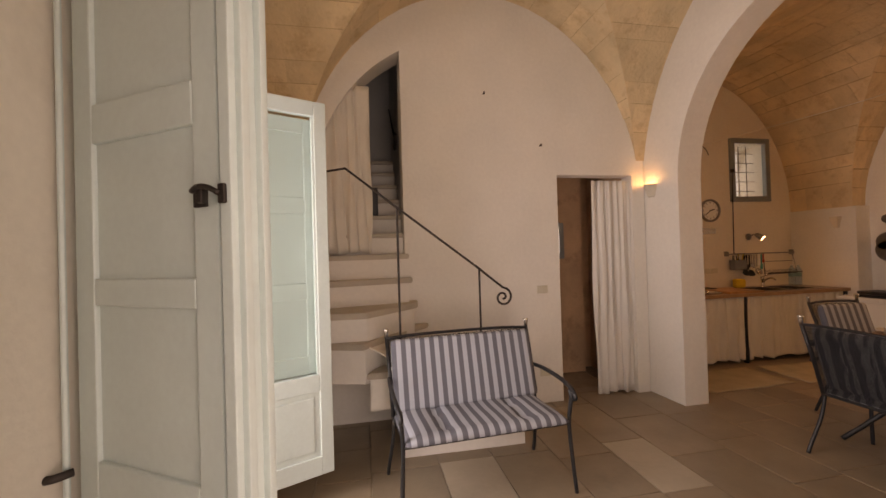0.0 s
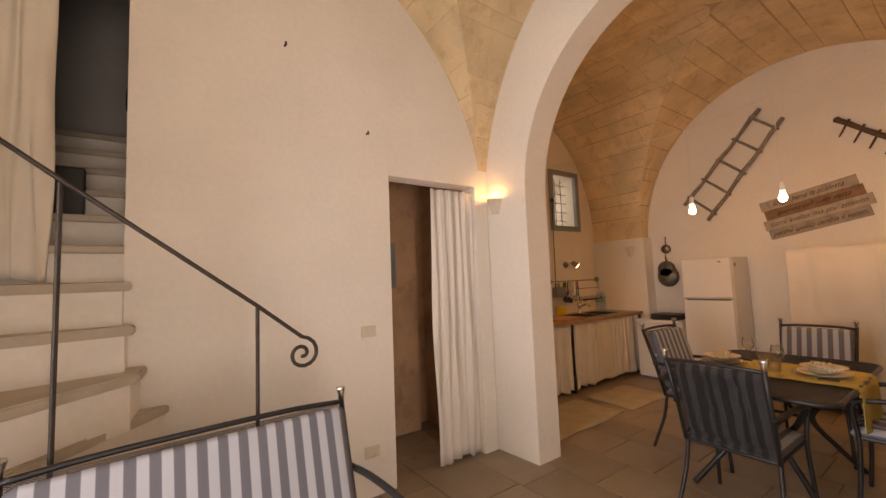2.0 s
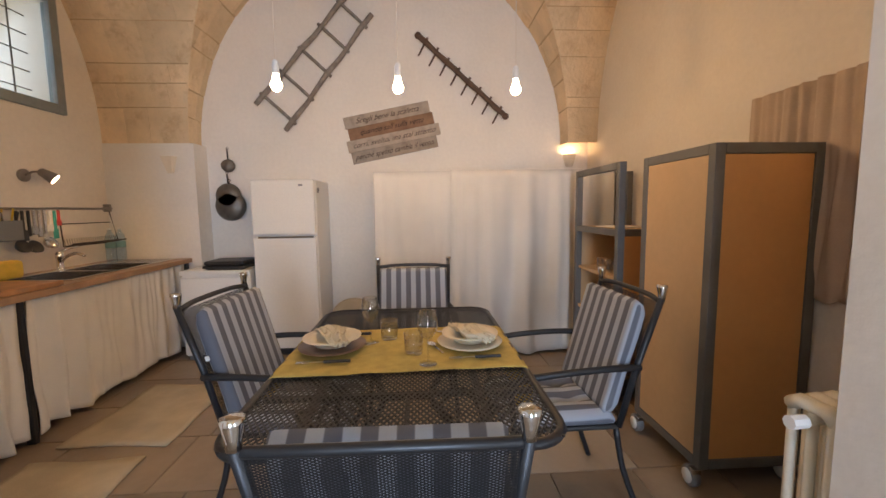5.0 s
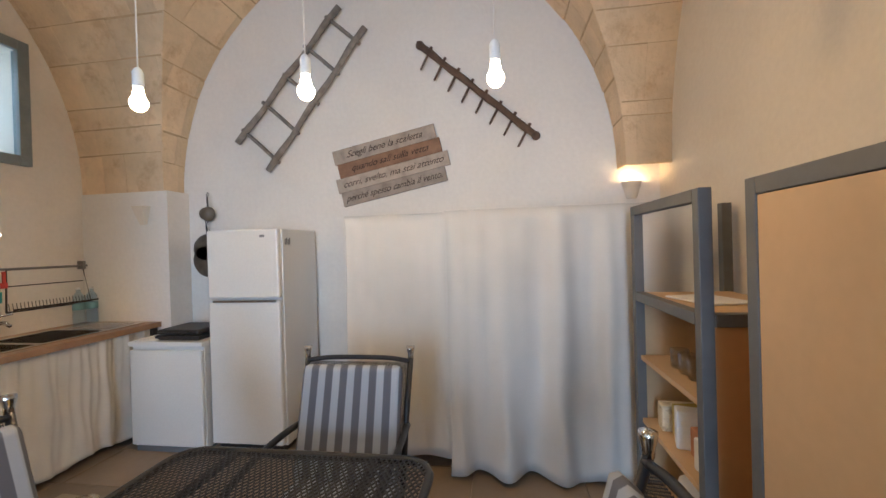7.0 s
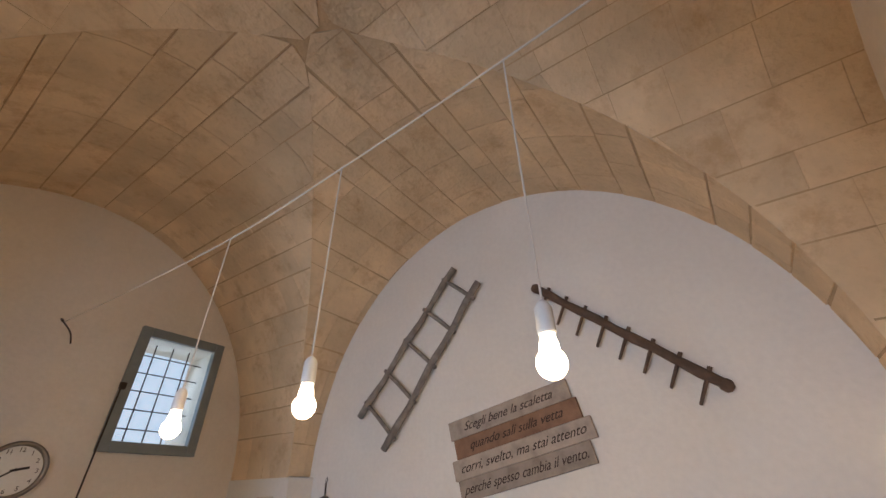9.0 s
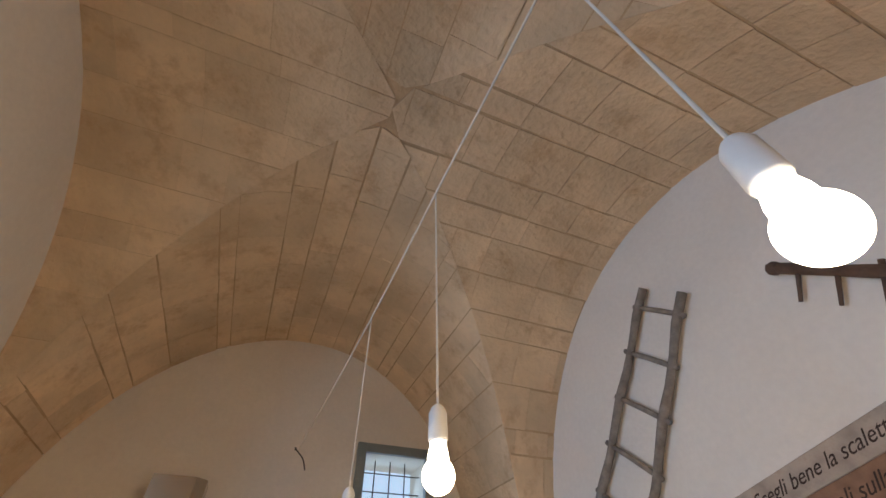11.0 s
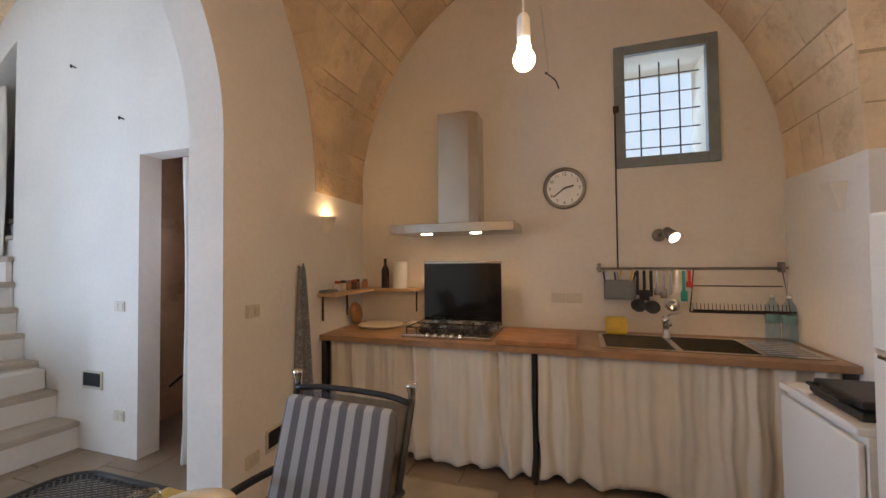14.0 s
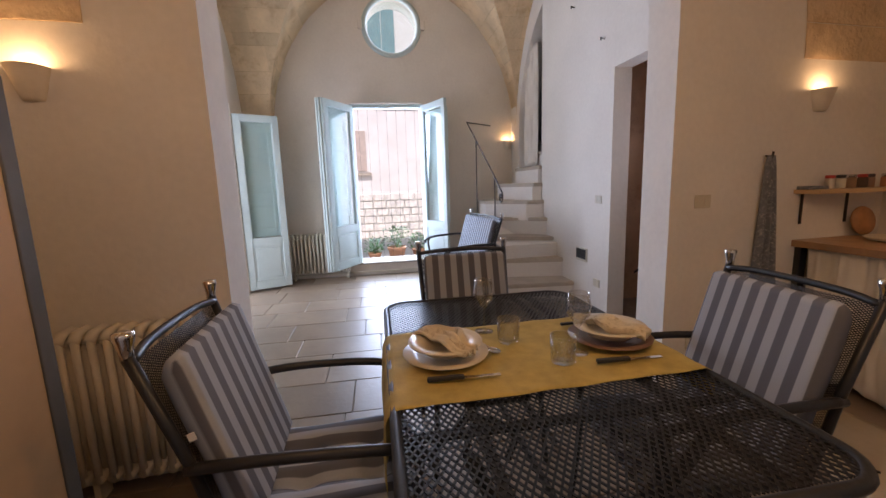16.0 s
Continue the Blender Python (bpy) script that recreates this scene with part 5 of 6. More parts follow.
turned("oil_bottle", pose(0.99, 4.13, SZ + 0.025), BOT, mat("dark_bottle", (0.03, 0.022, 0.015), 0.15, vary=0.1, bump=0), "dark glass oil bottle on the corner shelf", "bottle")
turned("kitchen_roll", pose(1.14, 4.12, SZ + 0.025), [(0.062, 0), (0.064, 0.005), (0.064, 0.225), (0.06, 0.23), (0.02, 0.23), (0.02, 0.2)], white_cloth, "white paper kitchen roll on the corner shelf", "kitchen roll")
JAR = [(0.024, 0), (0.026, 0.004), (0.026, 0.055), (0.021, 0.062)]
for k, (x, y, c) in enumerate(((0.78, 3.78, ivory_plastic), (0.78, 3.86, worktop_wood), (0.79, 3.93, dark_wood), (0.78, 4.00, brown_ceramic), (0.80, 4.10, terracotta), (0.78, 3.70, ivory_plastic))):
    e = thing("spice_jar", pose(x, y, SZ + 0.025), "small glass spice jar with a lid", "jar", "spice jars")
    bm = bmesh.new()
    lathe(bm, JAR, 16)
    part("jar", bm, c, e, "", True)
    bm = bmesh.new()
    lathe(bm, [(0.024, 0.062), (0.024, 0.08), (0.02, 0.082)], 16)
    part("lid", bm, (black_plastic, steel, red_plastic)[k % 3], e, "", True)
one("folded_cloth", built((0.74, 0.83, 3.50, 3.64, SZ + 0.025, SZ + 0.045), bevel=0.008), towel_cloth, "folded blue cloth on the corner shelf", "cloth")

# towel on its hook
TWX = AW1 + skew(3.24)
hk = bars(([(TWX - 0.01, 3.24, 1.40), (TWX + 0.04, 3.24, 1.39), (TWX + 0.045, 3.24, 1.42)], 0.006))
one("towel_hook", hk, iron, "small iron hook on the wall", "hook")
bm = bmesh.new()


def towel(u, v):
    w = 0.03 + 0.13 * (1 - v) ** 0.7
    a = (u - 0.5)
    return (TWX + 0.03 + 0.022 * math.sin(a * 16) * (1 - v * 0.6), 3.24 + a * w + 0.02 * (1 - v), 0.48 + 0.92 * v + (0.05 * math.sin(u * 5) * (1 - v)))


sheet(bm, 28, 20, towel, (0.008, 0, 0))
one("kitchen_towel", bm, towel_cloth, "dark patterned kitchen towel hanging from a hook", "towel", smooth=True)

# utensil rail, caddy, drying rack
ur = thing("utensil_rail", pose(2.75, KY1 - 0.05, 1.355), "steel utensil rail on two wall brackets", "rail")
part("rod", bars(([(0, 0, 0), (1.20, 0, 0)], 0.0085)), dark_steel, ur)
for x in (0.02, 1.17):
    part("bracket", built((x - 0.012, x + 0.012, -0.012, 0.048, -0.03, 0.04), bevel=0.004), dark_steel, ur)
cd = thing("utensil_caddy", pose(2.80, KY1 - 0.13, 1.13), "grey metal caddy holding cutlery on the rail", "caddy")
part("box", built((0, 0.21, 0, 0.004, 0, 0.14), (0, 0.21, 0.076, 0.08, 0, 0.14), (0, 0.004, 0, 0.08, 0, 0.14), (0.206, 0.21, 0, 0.08, 0, 0.14), (0, 0.21, 0, 0.08, 0, 0.005)), grey_plastic, cd)
rnd = random.Random(4)
for k in range(7):
    x = 0.02 + 0.026 * k
    part("utensil", bars(([(x, 0.04, 0.02), (x + rnd.uniform(-0.05, 0.06), 0.04 + rnd.uniform(-0.02, 0.01), 0.19 + rnd.uniform(0, 0.04))], 0.006)), (black_plastic, chrome, yellow_plastic)[k % 3], cd)
for k, (x, kind, ma) in enumerate(((3.03, "ladle", black_plastic), (3.075, "spatula", black_plastic), (3.12, "ladle", black_plastic), (3.16, "spatula", steel), (3.20, "spatula", steel), (3.245, "ladle", steel), (3.29, "spatula", white_porcelain), (3.33, "spatula", teal_plastic), (3.365, "spatula", red_plastic))):
    e = thing("hanging_utensil", pose(x, KY1 - 0.07, 1.34), "kitchen utensil hanging from the steel rail", "utensil", "hanging utensils")
    ln = (0.26, 0.22, 0.27, 0.18, 0.2, 0.25, 0.16, 0.22, 0.12)[k]
    part("handle", built((-0.010, 0.010, -0.005, 0.005, -ln * 0.7, 0.0), bevel=0.002), ma, e)
    bm = bmesh.new()
    if kind == "ladle":
        lathe(bm, [(0.004, -0.02), (0.03, -0.012), (0.042, 0.012), (0.04, 0.014), (0.028, -0.008), (0.003, -0.014)], 16, pose(0, -0.02, -ln, 60, 0, 0) @ Matrix.Scale(1.25, 4))
    else:
        box(bm, -0.034 if k < 3 else -0.022, 0.034 if k < 3 else 0.022, -0.003, 0.003, -ln, -ln * 0.65, bevel=0.002)
    part("head", bm, ma, e, "", True)
dr = thing("wall_rack", pose(3.36, KY1 - 0.09, 1.05), "dark wire plate rack hung under the rail", "rack")
part("frame", bars(([(0, 0, 0), (0.58, 0, 0), (0.56, 0.05, 0.30), (0.04, 0.05, 0.30), (0, 0, 0)], 0.006), ([(0, -0.07, 0.02), (0.58, -0.07, 0.02)], 0.006), ([(0.03, 0.05, 0.18), (0.56, 0.05, 0.18)], 0.004)), iron, dr)
for k in range(24):
    part("wire", bars(([(0.02 + k * 0.0235, -0.07, 0.02), (0.02 + k * 0.0235, 0.0, 0.0), (0.02 + k * 0.0235, 0.01, 0.06)], 0.0022)), iron, dr)
# socket plates, switch plates and floor-level grilles


def plate(m, n, label, dark=False):
    e = thing("switch_plate" if not dark else "wall_grille", m, label, "socket" if not dark else "grille", "wall plates")
    if dark:
        part("frame", built((-0.11, 0.11, -0.012, 0, -0.07, 0.07), bevel=0.003), ivory_plastic, e)
        part("opening", built((-0.095, 0.095, -0.0145, -0.0125, -0.045, 0.055)), black_plastic, e)
        for k in range(5):
            part("slat", built((-0.095, 0.095, -0.018, -0.0148, -0.04 + 0.02 * k, -0.036 + 0.02 * k)), black_metal, e)
        return e
    part("plate", built((-0.055 * n, 0.055 * n, -0.009, 0, -0.038, 0.038), bevel=0.003), ivory_plastic, e)
    for k in range(n * 2):
        part("module", built((-0.05 * n + 0.05 * k + 0.006, -0.05 * n + 0.05 * k + 0.042, -0.013, -0.0092, -0.022, 0.022), bevel=0.002), ivory_plastic, e)
    return e


plate(pose(-0.647, AY1, 1.11), 1, "ivory light switch beside the doorway")
plate(pose(-0.64, AY1, 0.30), 1, "ivory wall socket near the floor")
plate(pose(AW1 + skew(2.80), 2.80, 1.145, 0, 0, 93.7), 1, "ivory light switch on the arch wall")
plate(pose(AW1 + skew(2.80), 2.80, 0.28, 0, 0, 93.7), 1, "ivory wall socket low on the arch wall")
plate(pose(2.466, KY1, 1.123), 1, "ivory double socket above the worktop")
plate(pose(2.586, KY1, 1.123), 1, "ivory double socket above the worktop")
plate(pose(3.69, KY0, 1.68, 0, 0, 180), 1, "ivory switch above the shelf unit")
plate(pose(-0.935, AY1, 0.54), 1, "black ventilation grille low in the stair wall", True)
plate(pose(AW1 + skew(3.02), 3.02, 0.33, 0, 0, 93.7), 1, "black ventilation grille low in the arch wall", True)
# adjustable wall spot
spt = thing("wall_spotlight", pose(3.19, KY1, 1.60) @ Matrix.Scale(1.35, 4), "small steel wall spotlight turned down, lit", "wall lamp")
bm = bmesh.new()
lathe(bm, [(0.035, 0), (0.035, 0.012), (0.03, 0.016)], 20, pose(0, 0, 0, 90, 0, 0))
part("base", bm, dark_steel, spt, "", True)
part("arm", bars((curve([(0, -0.015, 0), (0.01, -0.05, 0.02), (0.03, -0.08, 0.015)], 4), 0.006)), dark_steel, spt, smooth=True)
bm = bmesh.new()
hm = look((0.03, -0.09, 0.01), (0.09, -0.19, -0.08))
lathe(bm, [(0.010, 0.03), (0.022, 0.02), (0.033, -0.05), (0.031, -0.05)], 18, hm)
part("shade", bm, dark_steel, spt, "", True)
bm = bmesh.new()
lathe(bm, [(0.029, -0.052), (0.029, -0.044)], 16, hm)
part("bulb", bm, bulb_glow, spt, "lit lamp")
p = spt.matrix_world @ hm @ Vector((0, 0, -0.06))
lamp("spot_light", "SPOT", look(p, p + Vector((0.25, -0.25, -0.9))), 5, WARM, 0.02, spot=110)
# on the worktop
one("chopping_board", built((2.09, 2.60, 3.525, 4.02, 0.876, 0.905), bevel=0.004), oak, "thick oiled wooden chopping board on the worktop", "chopping board")
bm = built((2.80, 2.95, 4.07, 4.17, 0.877, 1.0), bevel=0.025)
one("yellow_container", bm, yellow_plastic, "yellow plastic box by the sink", "container", smooth=True)
WB = [(0.038, 0), (0.04, 0.01), (0.04, 0.09), (0.036, 0.10), (0.04, 0.11), (0.04, 0.20), (0.034, 0.235), (0.014, 0.265), (0.014, 0.285)]
for x, y in ((3.92, 4.12), (3.84, 4.15)):
    e = thing("water_bottle", pose(x, y, 0.876), "clear plastic water bottle by the sink", "bottle", "water bottles")
    bm = bmesh.new()
    lathe(bm, WB, 18)
    part("bottle", bm, plastic_clear, e, "", True)
    bm = bmesh.new()
    lathe(bm, [(0.0405, 0.12), (0.0405, 0.175)], 18)
    part("label", bm, shade_blue, e)
    bm = bmesh.new()
    lathe(bm, [(0.015, 0.285), (0.015, 0.30), (0.012, 0.302)], 14)
    part("cap", bm, white_porcelain, e)
turned("round_board", pose(0.76, 4.02, 0.975, 0, 80, 0), [(0.005, -0.008), (0.09, -0.008), (0.095, 0), (0.09, 0.008), (0.005, 0.008)], oak, "round wooden board leaning against the wall", "board")
turned("serving_tray", pose(1.02, 3.98, 0.876), [(0.13, 0), (0.17, 0.006), (0.19, 0.02), (0.186, 0.022), (0.165, 0.01), (0.02, 0.008)], ceramic, "flat wooden serving tray on the worktop", "tray")
bm = bmesh.new()
for k in range(5):
    box(bm, 1.20 + 0.015 * k, 1.33, 3.95, 4.10, 0.877 + k * 0.008, 0.882 + k * 0.008)
one("tea_towels", bm, napkin_cloth, "small stack of printed cloths by the hob", "cloth")

# pans hanging by the fridge
dull_pan = mat("dull_pan_metal", (0.20, 0.18, 0.155), 0.45, 0.8, vary=0.25, scale=12, bump=0.2, grain=70)
for (y, z, r, lab) in ((3.20, 1.37, 0.15, "round dark pan hanging on the wall by the fridge"), (3.215, 1.47, 0.125, "small dark pan hanging on the wall by the fridge"), (3.20, 1.765, 0.065, "small dark sieve hanging on the wall")):
    e = thing("hanging_pan", pose(4.16, y, z, 0, -90, 0), lab, "pan", "hanging pans")
    bm = bmesh.new()
    lathe(bm, [(0.004, 0.05), (r * 0.8, 0.05), (r, 0.01), (r, 0.004), (r * 0.93, 0.008), (r * 0.75, 0.042), (0.004, 0.042)], 26)
    part("bowl", bm, dull_pan, e, "", True)
    part("handle", bars(([(r, 0, 0.01), (r + 0.08, 0, 0.015)], 0.007)), iron, e)
    part("ring", bars(([(r + 0.08, 0, 0.015), (r + 0.10, 0.012, 0.01), (r + 0.12, 0, 0.008), (r + 0.10, -0.012, 0.01), (r + 0.08, 0, 0.015)], 0.003)), iron, e)
turned("round_basket", pose(3.90, 1.97, 0.235, 0, 76, 0), [(0.01, -0.01), (0.22, -0.01), (0.235, 0.02), (0.23, 0.03), (0.215, 0.0), (0.01, 0.0)], jute, "flat round wicker tray leaning by the fridge", "basket")

# ladder, rake and lettered boards on the end wall
XW = KX1
ld = thing("wooden_ladder", pose(XW - 0.05, 2.92, 2.36), "weathered wooden ladder hung slanting on the wall", "ladder")
for a, b in (((0, -0.020, -0.012), (0, -0.955, 1.035)), ((0, -0.292, -0.262), (0, -1.168, 0.845))):
    pts = [Vector(a).lerp(Vector(b), k / 8) + Vector((0, 0.006 * math.sin(k * 2.1), 0.006 * math.cos(k * 1.7))) for k in range(9)]
    bm = bmesh.new()
    tube(bm, pts, [0.025 + 0.003 * math.sin(k * 1.9) for k in range(9)], 8)
    part("rail", bm, old_wood, ld, "", True)
for k in range(5):
    t = 0.085 + k * 0.207
    a = Vector((0, -0.020, -0.012)).lerp(Vector((0, -0.955, 1.035)), t)
    b = Vector((0, -0.292, -0.262)).lerp(Vector((0, -1.168, 0.845)), t)
    d = (b - a).normalized() * 0.04
    part("rung", bars(([a - d, a.lerp(b, 0.5) + Vector((0, 0, 0.004)), b + d], 0.016)), old_wood, ld, smooth=True)
rk = thing("wooden_rake", pose(XW - 0.045, 1.301, 3.020), "old wooden rake head with pegs hung on the wall", "rake")
A, B = Vector((0, 0.0, 0.0)), Vector((0, -0.875, -0.775))
bm = bmesh.new()
tube(bm, [A.lerp(B, k / 10) + Vector((0, 0, 0.004 * math.sin(k * 2))) for k in range(11)], [0.027 + 0.003 * math.sin(k * 2.3) for k in range(11)], 8)
part("beam", bm, dark_wood, rk, "", True)
for k in range(8):
    p = A.lerp(B, 0.075 + k * 0.121)
    part("peg", bars(([p + Vector((0, -0.028, 0.036)), p + Vector((0, 0.066, -0.135))], [0.012, 0.008])), dark_wood, rk)
for p in (A, B):
    bm = bmesh.new()
    lathe(bm, [(0.018, -0.03), (0.032, -0.015), (0.034, 0.012), (0.016, 0.03)], 9, Matrix.Translation(p) @ pose(0, 0, 0, 40, 0, 0))
    part("knob", bm, dark_wood, rk, "", True)
sg = thing("lettered_sign", pose(XW - 0.02, 1.59, 2.089, 0, 0, -90) @ pose(0, 0, 0, 0, -11.5, 0), "four weathered boards with dark handwritten lines", "sign")
TEXT = ["Scegli bene la scaletta", "quando sali sulla vetta", "corri, svelto, ma stai attento", "perch\u00e9 spesso cambia il vento."]
for k, (x0, x1, z) in enumerate(((-0.44, 0.43, 0.175), (-0.42, 0.45, 0.058), (-0.46, 0.49, -0.059), (-0.44, 0.44, -0.176))):
    bd = part("board", built((x0, x1, -0.012, 0.012, z - 0.058, z + 0.058), bevel=0.004), brown_sign_wood if k == 1 else sign_wood, sg)
    cu = bpy.data.curves.new("lettering", "FONT")
    cu.body, cu.size, cu.align_x, cu.align_y, cu.extrude, cu.shear = TEXT[k], 0.074, "CENTER", "CENTER", 0.0008, 0.55
    tmp = new("lettering", cu)
    me = bpy.data.meshes.new_from_object(tmp.evaluated_get(bpy.context.evaluated_depsgraph_get()))
    bpy.data.objects.remove(tmp)
    me.materials.append(ink)
    o = new("lettering", me)
    o.parent = bd
    wide = max(v.co.x for v in me.vertices) - min(v.co.x for v in me.vertices)
    f = min(1.0, (x1 - x0 - 0.06) / wide)
    o.matrix_local = pose((x0 + x1) / 2, -0.0135, z, 90, 0, 0) @ Matrix.Diagonal((f, 1, 1, 1))

# ---- cabinet and shelf unit on castors ----


def frame_unit(name, m, w, d, z0, z1, label, category, open_top=False):
    e = thing(name, m, label, category)
    s = 0.045
    for x in (0, w - s):
        for y in (0, d - s):
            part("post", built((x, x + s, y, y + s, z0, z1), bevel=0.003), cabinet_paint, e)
    for z in (z0, z1 - s):
        for y in (0, d - s):
            if open_top and z > z0 and y == 0:
                continue
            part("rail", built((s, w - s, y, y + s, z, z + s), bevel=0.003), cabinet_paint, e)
        for x in (0, w - s):
            if open_top and z > z0:
                continue
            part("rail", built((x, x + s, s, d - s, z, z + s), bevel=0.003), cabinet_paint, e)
    for x in (0.022, w - 0.06):
        for y in (0.04, d + 0.004):
            cs = part("castor", built((x - 0.02, x + 0.02, y - 0.02, y + 0.02, z0 - 0.03, z0), bevel=0.003), steel, e)
            bm = bmesh.new()
            lathe(bm, [(0.012, -0.02), (0.036, -0.021), (0.048, -0.016), (0.05, 0), (0.048, 0.016), (0.036, 0.021), (0.012, 0.02)], 20, pose(x + 0.02, y, 0.05, 90, 0, 0))
            part("wheel", bm, grey_plastic, cs, "grey castor wheel", True)
            bm = bmesh.new()
            lathe(bm, [(0.034, -0.024), (0.036, 0.0), (0.034, 0.024)], 16, pose(x + 0.02, y, 0.05, 90, 0, 0))
            part("hub", bm, enamel, cs, "pale round wheel hub", True)
    return e


cb = frame_unit("storage_cabinet", pose(1.68, -0.44, 0), 0.55, 0.50, 0.10, 1.58, "beech cabinet in a grey frame on castors", "cabinet")
part("door", built((0.047, 0.503, 0.485, 0.497, 0.147, 1.533), bevel=0.002), beech, cb, "pale beech door panel")
part("side_panel", built((0.008, 0.02, 0.047, 0.453, 0.147, 1.533)), orange_board, cb, "orange-brown side panel")
part("side_panel", built((0.53, 0.542, 0.047, 0.453, 0.147, 1.533)), orange_board, cb, "orange-brown side panel")
part("back_panel", built((0.047, 0.503, 0.008, 0.02, 0.147, 1.533)), orange_board, cb)
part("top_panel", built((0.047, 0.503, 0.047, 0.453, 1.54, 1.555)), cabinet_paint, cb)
su = frame_unit("shelf_unit", pose(2.53, -0.42, 0), 0.72, 0.46, 0.10, 1.60, "open beech shelf unit in a grey frame, half filled", "shelf", True)
for z in (0.16, 0.50, 0.82, 1.14):
    part("shelf_board", built((0.046, 0.674, 0.02, 0.44, z, z + 0.022)), beech, su)
part("side_panel", built((0.01, 0.022, 0.047, 0.413, 0.147, 1.14)), orange_board, su, "orange-brown side panel")
part("side_panel", built((0.698, 0.71, 0.047, 0.413, 0.147, 1.14)), beech, su)
part("back_panel", built((0.047, 0.673, 0.008, 0.02, 0.147, 1.14)), beech, su)
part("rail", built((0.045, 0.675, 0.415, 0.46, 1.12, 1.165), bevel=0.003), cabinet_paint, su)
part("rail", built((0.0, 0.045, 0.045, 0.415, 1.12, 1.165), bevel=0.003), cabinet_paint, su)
for k in range(9):
    turned("tumbler", pose(2.63 + 0.085 * (k % 5) + 0.03, -0.08 - 0.10 * (k // 5), 0.842), TUMB, glassware, "clear glass tumbler on the shelf unit", "glass", "shelf glasses", 16)
rnd = random.Random(9)
for k in range(6):
    c = (yellow_plastic, white_cloth, terracotta, white_porcelain, yellow_cloth, napkin_cloth)[k]
    x = 2.63 + 0.09 * k
    bm = built((-0.04, 0.04, -0.09, 0.09, 0, 0.12 + 0.05 * rnd.random()), bevel=0.008)
    o = one("food_packet", bm, c, "half-used food packet on the shelf unit", "packet", "food packets")
    o.matrix_world = pose(x, -0.14 + 0.03 * (k % 2), 0.523, 0, 0, rnd.uniform(-20, 20))
one("plastic_bag", built((2.66, 2.96, -0.30, -0.02, 0.183, 0.40), bevel=0.05), white_cloth, "white bag stuffed into the lowest shelf", "bag", smooth=True)
bm = built((-0.14, 0.14, -0.1, 0.1, 0, 0.008), bevel=0.003)
o = one("papers", bm, white_cloth, "white papers lying on the shelf unit", "paper")
o.matrix_world = pose(2.88, -0.15, 1.164, 0, 0, 12)


# ---- radiators ----
def radiator(m, n, h, pitch, label, thin=False):
    e = thing("radiator", m, label, "radiator", "radiators")
    for k in range(n):
        x = (k + 0.5) * pitch
        bm = bmesh.new()
        for y in (-0.03, -0.085, -0.14):
            tube(bm, [(x, y, 0.11), (x, y, h - 0.02)], pitch * 0.27, 8)
        tube(bm, [(x, -0.02, h - 0.03), (x, -0.05, h - 0.008), (x, -0.12, h - 0.008), (x, -0.15, h - 0.03)], pitch * 0.40, 8)
        tube(bm, [(x, -0.02, 0.12), (x, -0.15, 0.12)], pitch * 0.40, 8)
        part("column", bm, cream_enamel, e, "", True)
    for z in (0.13, h - 0.05):
        part("pipe", bars(([(0.01, -0.085, z), (n * pitch - 0.01, -0.085, z)], 0.016)), cream_enamel, e)
    for x in (pitch, (n - 1) * pitch):
        part("foot", built((x - 0.012, x + 0.012, -0.12, -0.04, 0, 0.11)), cream_enamel, e)
    part("valve", bars(([(n * pitch, -0.085, h - 0.05), (n * pitch + 0.05, -0.085, h - 0.05)], 0.02)), white_porcelain, e, "white thermostatic valve")
    return e


radiator(pose(AW1 + skew(-0.37) + 0.006, -0.37, 0.0, 0, 0, 93.7), 11, 0.75, 0.055, "cream column radiator against the arch wall")
radiator(pose(AX0 + 0.005, -0.34, 0.0, 0, 0, 90), 16, 0.66, 0.053, "cream column radiator under the front window wall")
bm = bmesh.new()
tube(bm, [(AX0 + 0.012, -0.64, 0.05), (AX0 + 0.012, 2.3, 0.05)], 0.01)
one("heating_pipe", bm, cream_enamel, "cream heating pipe along the wall foot", "pipe")


# ---- rugs ----
def rug(x0, x1, y0, y1, turn, label, seed):
    rnd = random.Random(seed)
    bm = bmesh.new()
    w, d = x1 - x0, y1 - y0
    e1, e2 = rnd.uniform(0, 6), rnd.uniform(0, 6)
    sheet(bm, 16, 16, lambda u, v: ((u - 0.5) * (w + 0.02 * math.sin(v * 7 + e1)), (v - 0.5) * (d + 0.02 * math.sin(u * 8 + e2)), 0.011 + 0.002 * math.sin(u * 11 + e1) * math.sin(v * 9 + e2)), (0, 0, -0.009))
    o = one("jute_rug", bm, jute, label, "rug", "worktop rugs", True)
    o.matrix_world = pose((x0 + x1) / 2, (y0 + y1) / 2, 0.0, 0, 0, turn)


rug(1.05, 2.13, 2.79, 3.38, 2, "flat beige jute rug before the hob", 3)
rug(2.26, 3.05, 2.76, 3.36, -2, "flat beige jute rug before the sink", 4)

# nails in the stair wall
for x, z in ((-1.19, 3.01), (-0.625, 2.523)):
    bm = bars(([(x, AY1, z), (x, AY1 - 0.035, z + 0.006)], 0.006), ([(x, AY1 - 0.035, z - 0.012), (x, AY1 - 0.035, z + 0.012)], 0.007))
    one("wall_nail", bm, iron, "iron nail in the white stair wall", "nail", "wall nails")

